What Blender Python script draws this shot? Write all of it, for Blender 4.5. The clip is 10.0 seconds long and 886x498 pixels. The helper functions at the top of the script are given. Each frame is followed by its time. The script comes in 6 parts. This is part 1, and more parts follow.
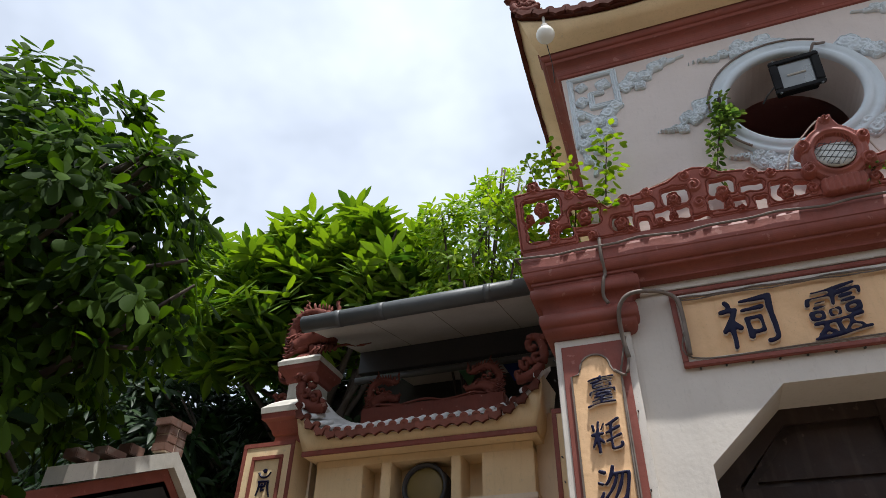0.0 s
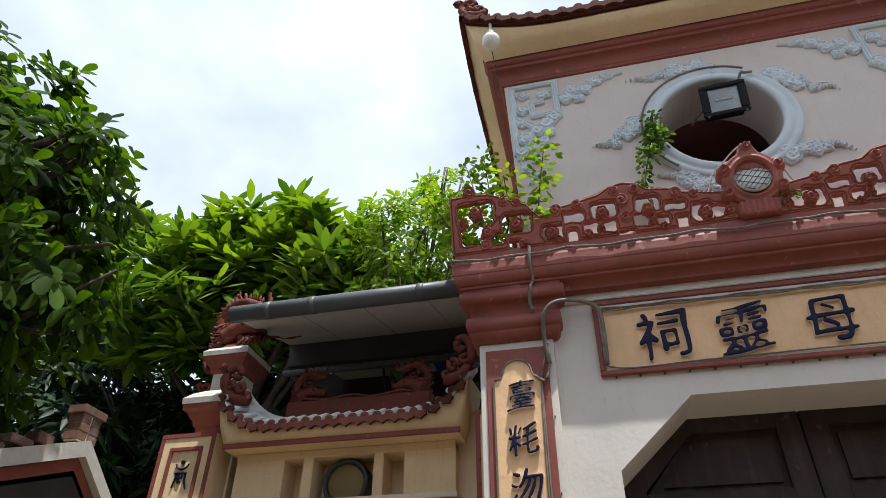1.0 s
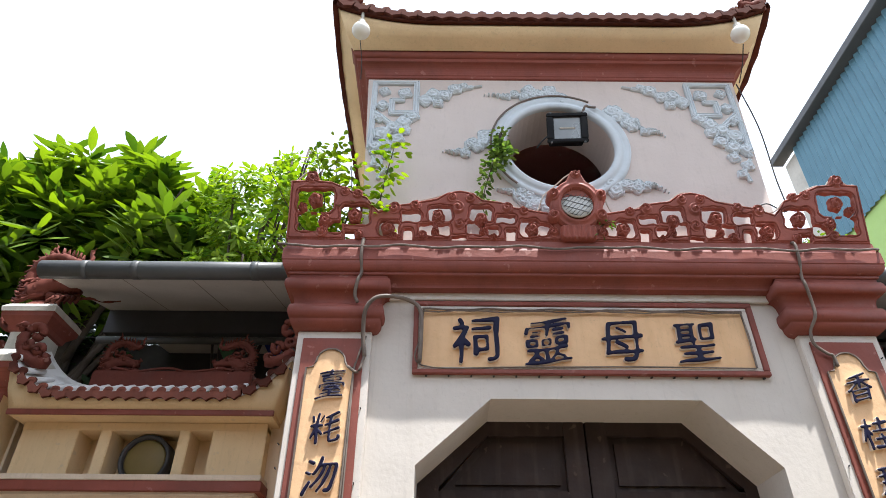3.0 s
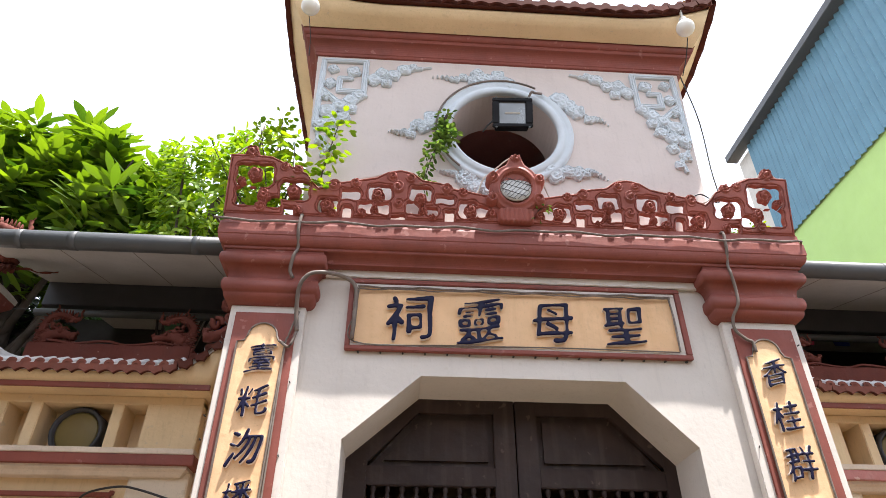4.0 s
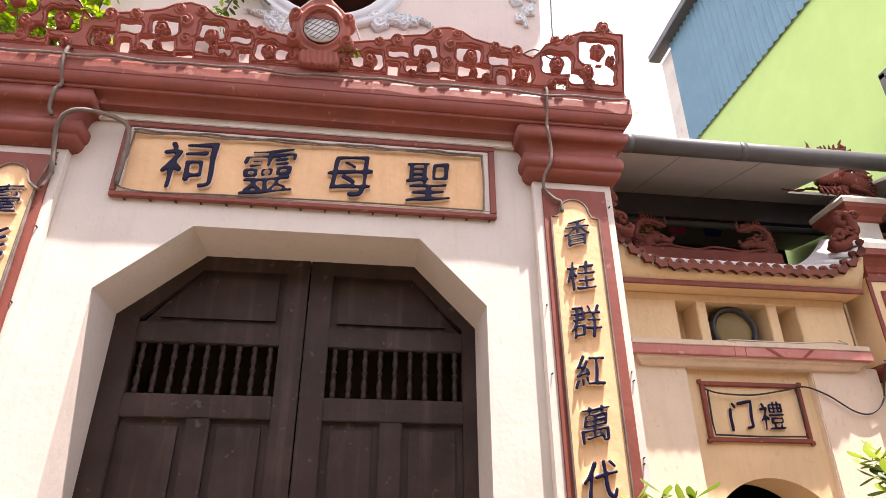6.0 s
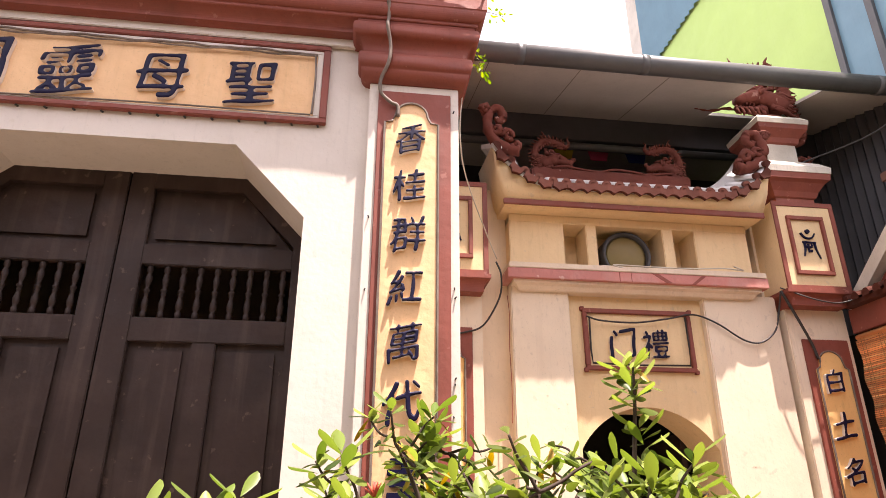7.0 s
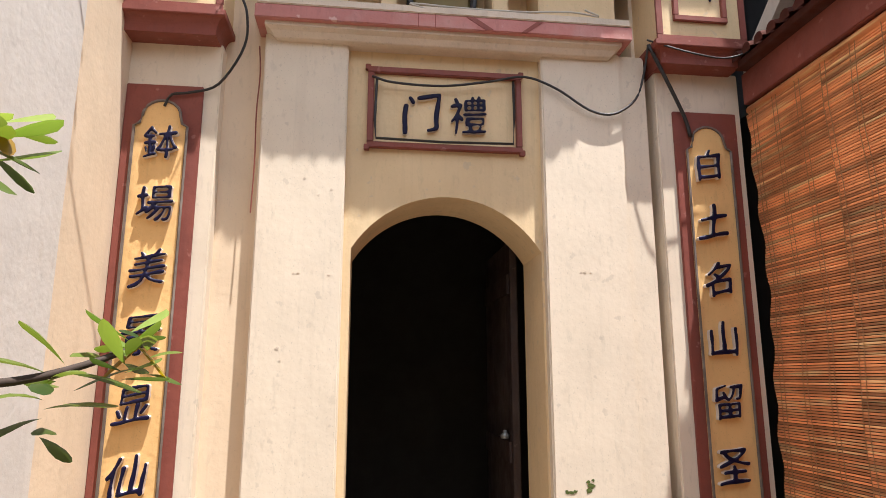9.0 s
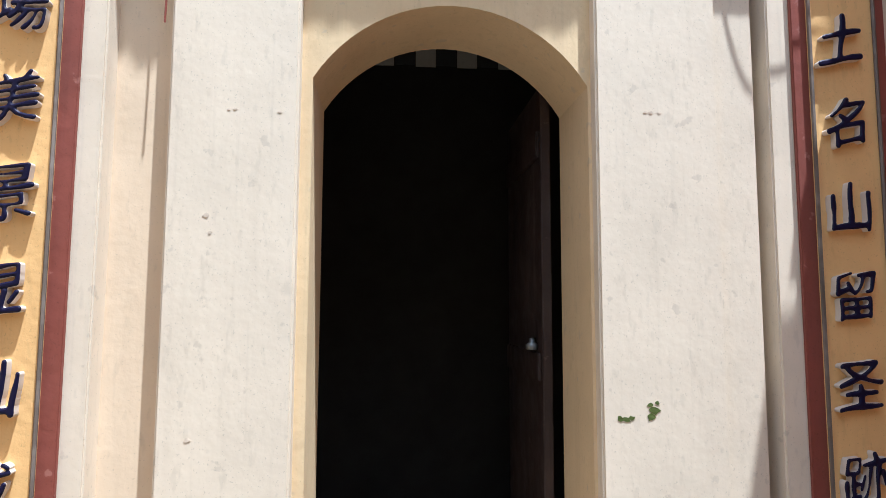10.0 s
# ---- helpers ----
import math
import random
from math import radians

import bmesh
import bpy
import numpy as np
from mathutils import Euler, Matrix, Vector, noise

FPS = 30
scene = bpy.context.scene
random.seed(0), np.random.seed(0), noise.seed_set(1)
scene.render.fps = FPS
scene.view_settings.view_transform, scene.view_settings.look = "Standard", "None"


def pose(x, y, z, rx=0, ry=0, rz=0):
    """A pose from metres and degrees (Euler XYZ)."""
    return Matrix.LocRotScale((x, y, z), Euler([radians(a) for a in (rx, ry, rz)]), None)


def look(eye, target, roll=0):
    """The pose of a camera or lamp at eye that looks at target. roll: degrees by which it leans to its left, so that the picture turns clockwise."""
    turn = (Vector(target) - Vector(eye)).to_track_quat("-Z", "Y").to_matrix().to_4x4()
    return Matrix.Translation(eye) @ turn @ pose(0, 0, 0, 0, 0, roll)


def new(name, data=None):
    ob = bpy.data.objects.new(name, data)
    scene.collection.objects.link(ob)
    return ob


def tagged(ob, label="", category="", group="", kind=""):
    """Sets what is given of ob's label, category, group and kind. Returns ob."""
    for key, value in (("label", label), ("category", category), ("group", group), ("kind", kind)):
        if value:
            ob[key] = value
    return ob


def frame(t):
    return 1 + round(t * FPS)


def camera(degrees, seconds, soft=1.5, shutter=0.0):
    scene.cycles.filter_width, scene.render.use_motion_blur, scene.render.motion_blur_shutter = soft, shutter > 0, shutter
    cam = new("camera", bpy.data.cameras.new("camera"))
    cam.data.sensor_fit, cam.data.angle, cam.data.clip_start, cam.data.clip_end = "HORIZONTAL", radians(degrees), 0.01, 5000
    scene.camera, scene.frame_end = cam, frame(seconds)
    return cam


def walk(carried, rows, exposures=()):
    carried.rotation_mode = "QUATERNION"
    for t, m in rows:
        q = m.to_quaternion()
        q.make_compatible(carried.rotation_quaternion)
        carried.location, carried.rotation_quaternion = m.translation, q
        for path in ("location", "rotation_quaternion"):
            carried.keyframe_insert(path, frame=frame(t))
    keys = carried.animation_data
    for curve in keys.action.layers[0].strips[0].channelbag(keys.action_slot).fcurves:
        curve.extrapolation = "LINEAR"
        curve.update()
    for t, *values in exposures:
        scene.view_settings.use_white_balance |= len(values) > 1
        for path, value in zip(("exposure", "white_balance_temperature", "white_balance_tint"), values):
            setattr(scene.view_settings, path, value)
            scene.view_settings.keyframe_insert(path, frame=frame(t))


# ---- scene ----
cam = camera(69.5, 10.0, soft=0.6)

PATH = [
    (0, (-1.185, -3.474, 1.996), (-1.741, -1.956, 3.173), 1.0),
    (0.5, (-1.166, -3.475, 2.004), (-1.643, -1.929, 3.178), 0.6),
    (1, (-1.106, -3.498, 2.016), (-1.496, -1.919, 3.18), 0.6),
    (1.5, (-1.063, -3.5, 2.01), (-1.33, -1.896, 3.173), 0.4),
    (2, (-1.024, -3.512, 2.021), (-1.192, -1.886, 3.174), 0.2),
    (2.5, (-0.96, -3.491, 2.012), (-1.031, -1.856, 3.162), 0.3),
    (4, (-0.663, -3.496, 1.938), (-0.562, -1.84, 3.055), 0.3),
    (4.5, (-0.565, -3.499, 1.886), (-0.424, -1.812, 2.951), 0.2),
    (5, (-0.373, -3.363, 1.85), (-0.179, -1.642, 2.851), -0.1),
    (5.5, (-0.048, -3.231, 1.808), (0.173, -1.488, 2.762), -0.2),
    (7, (1.311, -2.899, 1.722), (1.549, -1.057, 2.464), 0.1),
    (7.5, (1.8, -2.727, 1.703), (2.044, -0.858, 2.372), -0.0),
    (8, (2.228, -2.49, 1.63), (2.459, -0.588, 2.204), 0.1),
    (8.5, (2.548, -2.155, 1.512), (2.778, -0.233, 2.014), 0.1),
    (9, (2.832, -1.795, 1.45), (3.07, 0.152, 1.841), 0.0),
    (9.5, (2.944, -1.346, 1.354), (3.154, 0.624, 1.627), 0.1),
    (10, (3.018, -0.859, 1.28), (3.186, 1.125, 1.469), 0.2),
]
EXPOSURES = [(0.0, 0.2, 5900, 10), (1.0, 0.36, 5850, 9), (2.0, 0.62, 5750, 8), (2.5, 0.82, 5800, 9), (4.0, 1.24, 6050, 14), (5.5, 1.40, 6500, 23), (7.0, 1.53, 6950, 28), (8.0, 1.43, 6900, 27), (8.5, 1.25, 6600, 22), (9.0, 1.06, 5950, 14), (9.5, 0.98, 5600, 14), (10.0, 1.02, 5100, 8)]
walk(cam, [(t, look(eye, target, roll)) for t, eye, target, roll in PATH], EXPOSURES)

# ---- world and sun ----
SUN_WAY = Vector((-0.9, 1.0, -4.54)).normalized()
world = bpy.data.worlds.new("sky")
scene.world = world
world.use_nodes = True
wn = world.node_tree.nodes
sky = wn.new("ShaderNodeTexSky")
sky.sky_type = "NISHITA"
sky.sun_disc = False
sky.sun_elevation = math.asin(-SUN_WAY.z)
sky.sun_rotation = math.atan2(-SUN_WAY.x, -SUN_WAY.y)
sky.air_density, sky.dust_density, sky.ozone_density = 1.0, 1.0, 1.5
wc = wn.new("ShaderNodeTexCoord")
wmap = wn.new("ShaderNodeMapping")
wmap.inputs["Scale"].default_value = (1.0, 1.0, 1.6)
cloud = wn.new("ShaderNodeTexNoise")
cloud.inputs["Scale"].default_value = 1.5
cloud.inputs["Detail"].default_value = 5
cloud.inputs["Roughness"].default_value = 0.55
ramp = wn.new("ShaderNodeValToRGB")
ramp.color_ramp.elements[0].position, ramp.color_ramp.elements[1].position = 0.40, 0.68
ramp.color_ramp.elements[0].color = (0.52, 0.52, 0.52, 1)
mix = wn.new("ShaderNodeMix")
mix.data_type = "RGBA"
mix.inputs["B"].default_value = (15.0, 15.5, 16.2, 1)
wl = world.node_tree.links
wl.new(wc.outputs["Generated"], wmap.inputs["Vector"])
wl.new(wmap.outputs["Vector"], cloud.inputs["Vector"])
wl.new(cloud.outputs["Fac"], ramp.inputs["Fac"])
wl.new(ramp.outputs["Color"], mix.inputs["Factor"])
wl.new(sky.outputs["Color"], mix.inputs["A"])
wl.new(mix.outputs["Result"], wn["Background"].inputs["Color"])
wn["Background"].inputs["Strength"].default_value = 0.066
sun = new("sun", bpy.data.lights.new("sun", "SUN"))
sun.data.energy, sun.data.angle, sun.data.color = 5.0, radians(0.6), (1.0, 0.94, 0.84)
sun.matrix_world = look((0, 0, 20), Vector((0, 0, 20)) + SUN_WAY)


# ---- materials ----
def material(name, color, rough=0.8, spread=0.12, grain=60.0, bump=0.25, stain=None, stain_amount=0.35, stain_scale=2.5, metal=0.0,
             streak=0.0, per_object=0.0, per_island=0.0, wear=None, wear_amount=0.0, spec=0.4, stain_stretch=None, speck=0.0):
    """A painted, stained surface: two scales of variation, fine relief, optional worn spots in a second colour."""
    m = bpy.data.materials.new(name)
    m.use_nodes = True
    n, l = m.node_tree.nodes, m.node_tree.links
    b = n["Principled BSDF"]
    b.inputs["Roughness"].default_value, b.inputs["Metallic"].default_value = rough, metal
    b.inputs["Specular IOR Level"].default_value = spec
    co = n.new("ShaderNodeTexCoord")

    def noise_tex(scale, detail, stretch=None):
        t = n.new("ShaderNodeTexNoise")
        t.inputs["Scale"].default_value, t.inputs["Detail"].default_value = scale, detail
        if stretch:
            mp = n.new("ShaderNodeMapping")
            mp.inputs["Scale"].default_value = stretch
            l.new(co.outputs["Object"], mp.inputs["Vector"])
            l.new(mp.outputs["Vector"], t.inputs["Vector"])
        else:
            l.new(co.outputs["Object"], t.inputs["Vector"])
        return t.outputs["Fac"]

    def ramped(fac, low, high, lo, hi):
        r = n.new("ShaderNodeMapRange")
        r.inputs["From Min"].default_value, r.inputs["From Max"].default_value = low, high
        r.inputs["To Min"].default_value, r.inputs["To Max"].default_value = lo, hi
        l.new(fac, r.inputs["Value"])
        return r.outputs["Result"]

    def blend(fac, a, c, kind="MIX"):
        x = n.new("ShaderNodeMix")
        x.data_type, x.blend_type = "RGBA", kind
        l.new(fac, x.inputs["Factor"])
        for sock, v in (("A", a), ("B", c)):
            if isinstance(v, tuple):
                x.inputs[sock].default_value = v
            else:
                l.new(v, x.inputs[sock])
        return x.outputs["Result"]

    base = (*color, 1)
    dark = tuple(c * (1 - spread) for c in color) + (1,)
    light = tuple(min(1, c * (1 + spread * 0.7)) for c in color) + (1,)
    out = blend(ramped(noise_tex(3.1, 5), 0.35, 0.65, 0, 1), dark, light)
    out = blend(ramped(noise_tex(grain, 4), 0.3, 0.7, 0, 0.5), out, base)
    if stain:
        out = blend(ramped(noise_tex(stain_scale, 9, stain_stretch), 0.52, 0.72, 0, stain_amount), out, (*stain, 1))
    if streak:
        out = blend(ramped(noise_tex(1.0, 6, (14, 14, 0.9)), 0.55, 0.78, 0, streak), out, (*(stain or (0.1, 0.09, 0.08)), 1))
    if speck:
        out = blend(ramped(noise_tex(140, 3), 0.64, 0.70, 0, speck), out, tuple(c * 0.45 for c in color) + (1,))
        out = blend(ramped(noise_tex(38, 7, (1, 1, 0.35)), 0.60, 0.68, 0, speck * 0.6), out, tuple(c * 0.62 for c in color) + (1,))
        out = blend(ramped(noise_tex(1.0, 7, (46, 46, 1.3)), 0.58, 0.72, 0, speck * 0.55), out, tuple(c * 0.66 for c in color) + (1,))
    if wear:
        out = blend(ramped(noise_tex(17, 10), 0.66, 0.70, 0, wear_amount), out, (*wear, 1))
    for amount, kind in ((per_object, "o"), (per_island, "i")):
        if amount:
            src = n.new("ShaderNodeObjectInfo" if kind == "o" else "ShaderNodeNewGeometry")
            val = ramped(src.outputs["Random" if kind == "o" else "Random Per Island"], 0, 1, 1 - amount, 1 + amount)
            hsv = n.new("ShaderNodeHueSaturation")
            l.new(val, hsv.inputs["Value"])
            l.new(out, hsv.inputs["Color"])
            out = hsv.outputs["Color"]
    l.new(out, b.inputs["Base Color"])
    l.new(ramped(noise_tex(9, 6), 0.3, 0.7, max(0.05, rough - 0.12), min(1, rough + 0.1)), b.inputs["Roughness"])
    if bump:
        bp = n.new("ShaderNodeBump")
        bp.inputs["Strength"].default_value, bp.inputs["Distance"].default_value = bump, 0.01
        both = n.new("ShaderNodeMath")
        both.operation = "ADD"
        l.new(noise_tex(grain * 0.35, 8), both.inputs[0])
        l.new(ramped(noise_tex(5, 3), 0, 1, 0, 1.5), both.inputs[1])
        l.new(both.outputs[0], bp.inputs["Height"])
        l.new(bp.outputs["Normal"], b.inputs["Normal"])
    return m


def leaf_material(name, low, high, trans=0.35, gloss=0.35):
    """Leaves: colour varies from leaf to leaf, some light passes through."""
    m = bpy.data.materials.new(name)
    m.use_nodes = True
    n, l = m.node_tree.nodes, m.node_tree.links
    b = n["Principled BSDF"]
    geo = n.new("ShaderNodeNewGeometry")
    r = n.new("ShaderNodeValToRGB")
    r.color_ramp.elements[0].color, r.color_ramp.elements[1].color = (*low, 1), (*high, 1)
    l.new(geo.outputs["Random Per Island"], r.inputs["Fac"])
    l.new(r.outputs["Color"], b.inputs["Base Color"])
    b.inputs["Roughness"].default_value = gloss
    b.inputs["Specular IOR Level"].default_value = 0.3 if gloss < 0.7 else 0.12
    t = n.new("ShaderNodeBsdfTranslucent")
    hsv = n.new("ShaderNodeHueSaturation")
    hsv.inputs["Value"].default_value, hsv.inputs["Saturation"].default_value = 1.5, 1.15
    l.new(r.outputs["Color"], hsv.inputs["Color"])
    l.new(hsv.outputs["Color"], t.inputs["Color"])
    ms = n.new("ShaderNodeMixShader")
    ms.inputs["Fac"].default_value = trans
    l.new(b.outputs["BSDF"], ms.inputs[1])
    l.new(t.outputs["BSDF"], ms.inputs[2])
    l.new(ms.outputs["Shader"], n["Material Output"].inputs["Surface"])
    return m


M_WALL = material("white_lime_plaster", (0.67, 0.615, 0.55), 0.85, 0.06, 90, 0.15, (0.52, 0.45, 0.36), 0.25, 1.6, streak=0.18, wear=(0.55, 0.48, 0.38), wear_amount=0.3, speck=0.30)
M_TOWER = material("pale_pink_plaster", (0.62, 0.535, 0.48), 0.88, 0.05, 90, 0.15, (0.5, 0.41, 0.36), 0.3, 1.2, streak=0.15, speck=0.22)
M_CREAM = material("cream_plaster", (0.76, 0.575, 0.335), 0.85, 0.07, 90, 0.18, (0.55, 0.38, 0.2), 0.3, 1.8, streak=0.25, wear=(0.5, 0.42, 0.33), wear_amount=0.35, speck=0.32)
M_PIER = material("sun_bleached_cream_plaster", (0.76, 0.65, 0.50), 0.85, 0.07, 90, 0.09, (0.58, 0.48, 0.36), 0.3, 1.6, streak=0.22, wear=(0.45, 0.38, 0.3), wear_amount=0.35, speck=0.34)
# Creamier than the piers, with the recess shadow's orange bounce mixed in
M_RECESS = material("recessed_cream_plaster", (0.76, 0.60, 0.42), 0.85, 0.07, 90, 0.12, (0.56, 0.42, 0.27), 0.3, 1.7, streak=0.22, speck=0.3)
M_RED = material("red_brown_paint", (0.245, 0.066, 0.045), 0.62, 0.14, 60, 0.22, (0.12, 0.04, 0.03), 0.45, 2.2, streak=0.25, wear=(0.42, 0.2, 0.16), wear_amount=0.45, speck=0.40)
# Pink is the red paint with the sunlight on the right ledge mixed in
M_PINK = material("faded_pink_paint", (0.50, 0.20, 0.17), 0.7, 0.14, 60, 0.25, (0.6, 0.42, 0.36), 0.5, 4.0, wear=(0.7, 0.5, 0.42), wear_amount=0.6, speck=0.40)
M_LEDGE = material("pale_ledge_plaster", (0.70, 0.58, 0.45), 0.85, 0.08, 80, 0.3, (0.4, 0.33, 0.25), 0.4, 3.0, streak=0.3, speck=0.40)
M_PANEL = material("pale_ochre_panel_paint", (0.80, 0.52, 0.285), 0.75, 0.08, 70, 0.3, (0.55, 0.3, 0.12), 0.3, 3.0, streak=0.2, speck=0.30)
M_OCHRE = material("ochre_panel_paint", (0.80, 0.50, 0.20), 0.75, 0.08, 70, 0.3, (0.55, 0.3, 0.12), 0.3, 3.0, streak=0.2, speck=0.35)
M_NAVY = material("navy_blue_paint", (0.005, 0.0045, 0.028), 0.48, 0.2, 80, 0.12, spec=0.2)
M_EDGE = material("letter_edge_white", (0.66, 0.58, 0.50), 0.7, 0.1, 80, 0.1)
M_FRET = material("red_fired_clay_paint", (0.32, 0.090, 0.062), 0.55, 0.18, 70, 0.3, (0.1, 0.035, 0.028), 0.5, 6.0, wear=(0.45, 0.22, 0.18), wear_amount=0.4, speck=0.35)
M_CLAY = material("dragon_red_clay", (0.155, 0.046, 0.032), 0.8, 0.2, 60, 0.35, (0.12, 0.05, 0.04), 0.5, 7.0, wear=(0.45, 0.26, 0.21), wear_amount=0.45, spec=0.15, speck=0.35)
M_TILE = material("red_brown_roof_tile", (0.085, 0.026, 0.017), 0.85, 0.2, 60, 0.3, (0.09, 0.05, 0.045), 0.5, 6.0, per_object=0.18, spec=0.12)
# Mortar white that also holds the sun's glare on the tile tops
M_MORTAR = material("white_tile_mortar", (0.74, 0.73, 0.71), 0.85, 0.15, 70, 0.4, (0.3, 0.28, 0.27), 0.5, 6.0)
M_STUCCO = material("pale_blue_grey_stucco", (0.58, 0.62, 0.635), 0.75, 0.08, 80, 0.2, (0.4, 0.42, 0.43), 0.4, 5.0)
M_DOOR = material("dark_brown_door_wood", (0.034, 0.019, 0.015), 0.6, 0.3, 50, 0.35, (0.12, 0.085, 0.07), 0.30, 2.5, streak=0.45, wear=(0.2, 0.14, 0.11), wear_amount=0.3, speck=0.30)
# Near-black: the shade inside rooms and under roofs is put into this colour
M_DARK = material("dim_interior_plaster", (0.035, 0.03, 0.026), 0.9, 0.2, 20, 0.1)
M_GUTTER = material("grey_plastic_gutter", (0.085, 0.088, 0.088), 0.5, 0.12, 40, 0.1, (0.08, 0.08, 0.08), 0.4, 2.5, speck=0.30)
M_SOFFIT = material("grey_cement_sheet", (0.50, 0.465, 0.42), 0.9, 0.08, 50, 0.15, (0.36, 0.33, 0.30), 0.4, 1.2, speck=0.35)
M_COURT = material("weathered_court_plaster", (0.34, 0.28, 0.21), 0.9, 0.12, 40, 0.2, (0.15, 0.12, 0.1), 0.4, 1.2, streak=0.3)
M_BLACK = material("black_floodlight_enamel", (0.010, 0.010, 0.011), 0.6, 0.2, 60, 0.05, spec=0.2)
M_STEEL = material("dark_painted_steel", (0.06, 0.06, 0.062), 0.55, 0.2, 40, 0.1)
M_CABLE = material("weathered_cable_sleeve", (0.16, 0.125, 0.10), 0.7, 0.3, 60, 0.3, (0.35, 0.3, 0.26), 0.5, 9.0)
M_WIRE = material("black_wire_rubber", (0.03, 0.027, 0.025), 0.5, 0.2, 60, 0.1)
M_PALEWIRE = material("pale_wire_plastic", (0.55, 0.5, 0.42), 0.5, 0.1, 60, 0.1)
M_GREEN = material("lime_green_house_paint", (0.42, 0.60, 0.20), 0.85, 0.04, 40, 0.1, (0.36, 0.5, 0.18), 0.3, 0.6, speck=0.12)
M_BLUE = material("blue_corrugated_sheet", (0.13, 0.26, 0.33), 0.45, 0.08, 30, 0.05, (0.1, 0.2, 0.26), 0.35, 0.8, metal=0.0, speck=0.15)
M_GROUND = material("worn_courtyard_paving", (0.17, 0.135, 0.10), 0.85, 0.15, 30, 0.3, (0.16, 0.14, 0.12), 0.4, 1.5)
M_BRICK = material("worn_red_brick", (0.17, 0.09, 0.065), 0.85, 0.2, 40, 0.5, (0.45, 0.38, 0.33), 0.5, 8.0, per_object=0.25)
M_WHITE = material("white_painted_cement", (0.58, 0.55, 0.48), 0.8, 0.10, 60, 0.25, (0.34, 0.31, 0.26), 0.6, 3.0, streak=0.25, speck=0.40)
M_BAMBOO = material("red_brown_bamboo_slat", (0.72, 0.27, 0.10), 0.5, 0.45, 60, 0.2, (0.85, 0.58, 0.27), 0.95, 2.6, per_island=0.5, stain_stretch=(1, 1.2, 22))
M_CORD = material("pale_blind_cord", (0.36, 0.19, 0.085), 0.8, 0.1, 60, 0.1)
M_BARK = material("dark_tree_bark", (0.07, 0.052, 0.04), 0.9, 0.3, 30, 0.6, (0.14, 0.12, 0.1), 0.4, 6.0)
M_TWIG = material("dark_shrub_bark", (0.06, 0.04, 0.03), 0.85, 0.3, 60, 0.4)
M_POT = material("brown_glazed_pot", (0.12, 0.05, 0.03), 0.35, 0.2, 30, 0.15)
M_RIM = material("dull_grey_rim", (0.05, 0.05, 0.052), 0.55, 0.15, 50, 0.15)
M_LAMP = material("milky_white_globe", (0.78, 0.75, 0.66), 0.35, 0.04, 20, 0.0)
M_AMBER = material("amber_frosted_glass", (0.20, 0.145, 0.045), 0.5, 0.15, 30, 0.1, (0.2, 0.16, 0.03), 0.5, 4.0)
M_LENS = material("floodlight_reflector", (0.24, 0.25, 0.25), 0.35, 0.1, 40, 0.1, metal=0.6)
M_FLAG = {k: material(k + "_cloth", c, 0.85, 0.1, 60, 0.1) for k, c in (("green", (0.12, 0.26, 0.12)), ("pink", (0.8, 0.12, 0.25)), ("blue", (0.02, 0.04, 0.22)), ("yellow", (0.6, 0.5, 0.04)))}
L_BIG = leaf_material("broad_dark_leaf", (0.010, 0.022, 0.006), (0.085, 0.15, 0.018), 0.45, 0.72)
L_FRANGI = leaf_material("long_green_leaf", (0.045, 0.095, 0.015), (0.21, 0.30, 0.04), 0.42, 0.45)
L_BUSH = leaf_material("light_green_small_leaf", (0.09, 0.18, 0.022), (0.30, 0.40, 0.05), 0.45, 0.45)
# Near-black greens: the thicket's shade is painted into the leaves
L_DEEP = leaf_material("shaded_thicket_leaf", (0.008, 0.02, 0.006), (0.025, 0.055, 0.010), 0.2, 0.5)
L_SHRUB = leaf_material("glossy_shrub_leaf", (0.028, 0.055, 0.013), (0.155, 0.20, 0.038), 0.32, 0.4)
L_YOUNG = leaf_material("pale_young_leaf", (0.11, 0.175, 0.032), (0.27, 0.34, 0.075), 0.36, 0.4)
M_BUD = material("red_flower_bud", (0.45, 0.07, 0.04), 0.6, 0.2, 60, 0.2)
L_OLD = leaf_material("yellowed_leaf", (0.26, 0.14, 0.025), (0.42, 0.30, 0.05), 0.4, 0.4)
L_VINE = leaf_material("vine_leaf", (0.06, 0.12, 0.028), (0.19, 0.27, 0.06), 0.4, 0.5)


# ---- building helpers ----
def empty(name, at=(0, 0, 0)):
    e = new(name)
    e.location = at
    return e


def part(name, bm, mat, parent=None, label="", smooth=False):
    me = bpy.data.meshes.new(name)
    bmesh.ops.recalc_face_normals(bm, faces=bm.faces[:])
    if smooth:
        for f in bm.faces:
            f.smooth = True
    bm.to_mesh(me)
    bm.free()
    return link(name, me, mat, parent, label)


def link(name, me, mat, parent=None, label=""):
    for x in (mat if isinstance(mat, (list, tuple)) else [mat]):
        if len(me.materials) < 2 and x.name not in me.materials:
            me.materials.append(x)
    ob = new(name, me)
    if parent:
        ob.parent = parent
        root, off = parent, Vector()
        while root:
            off += root.location
            root = root.parent
        ob.location = -off
    return tagged(ob, label) if label else ob


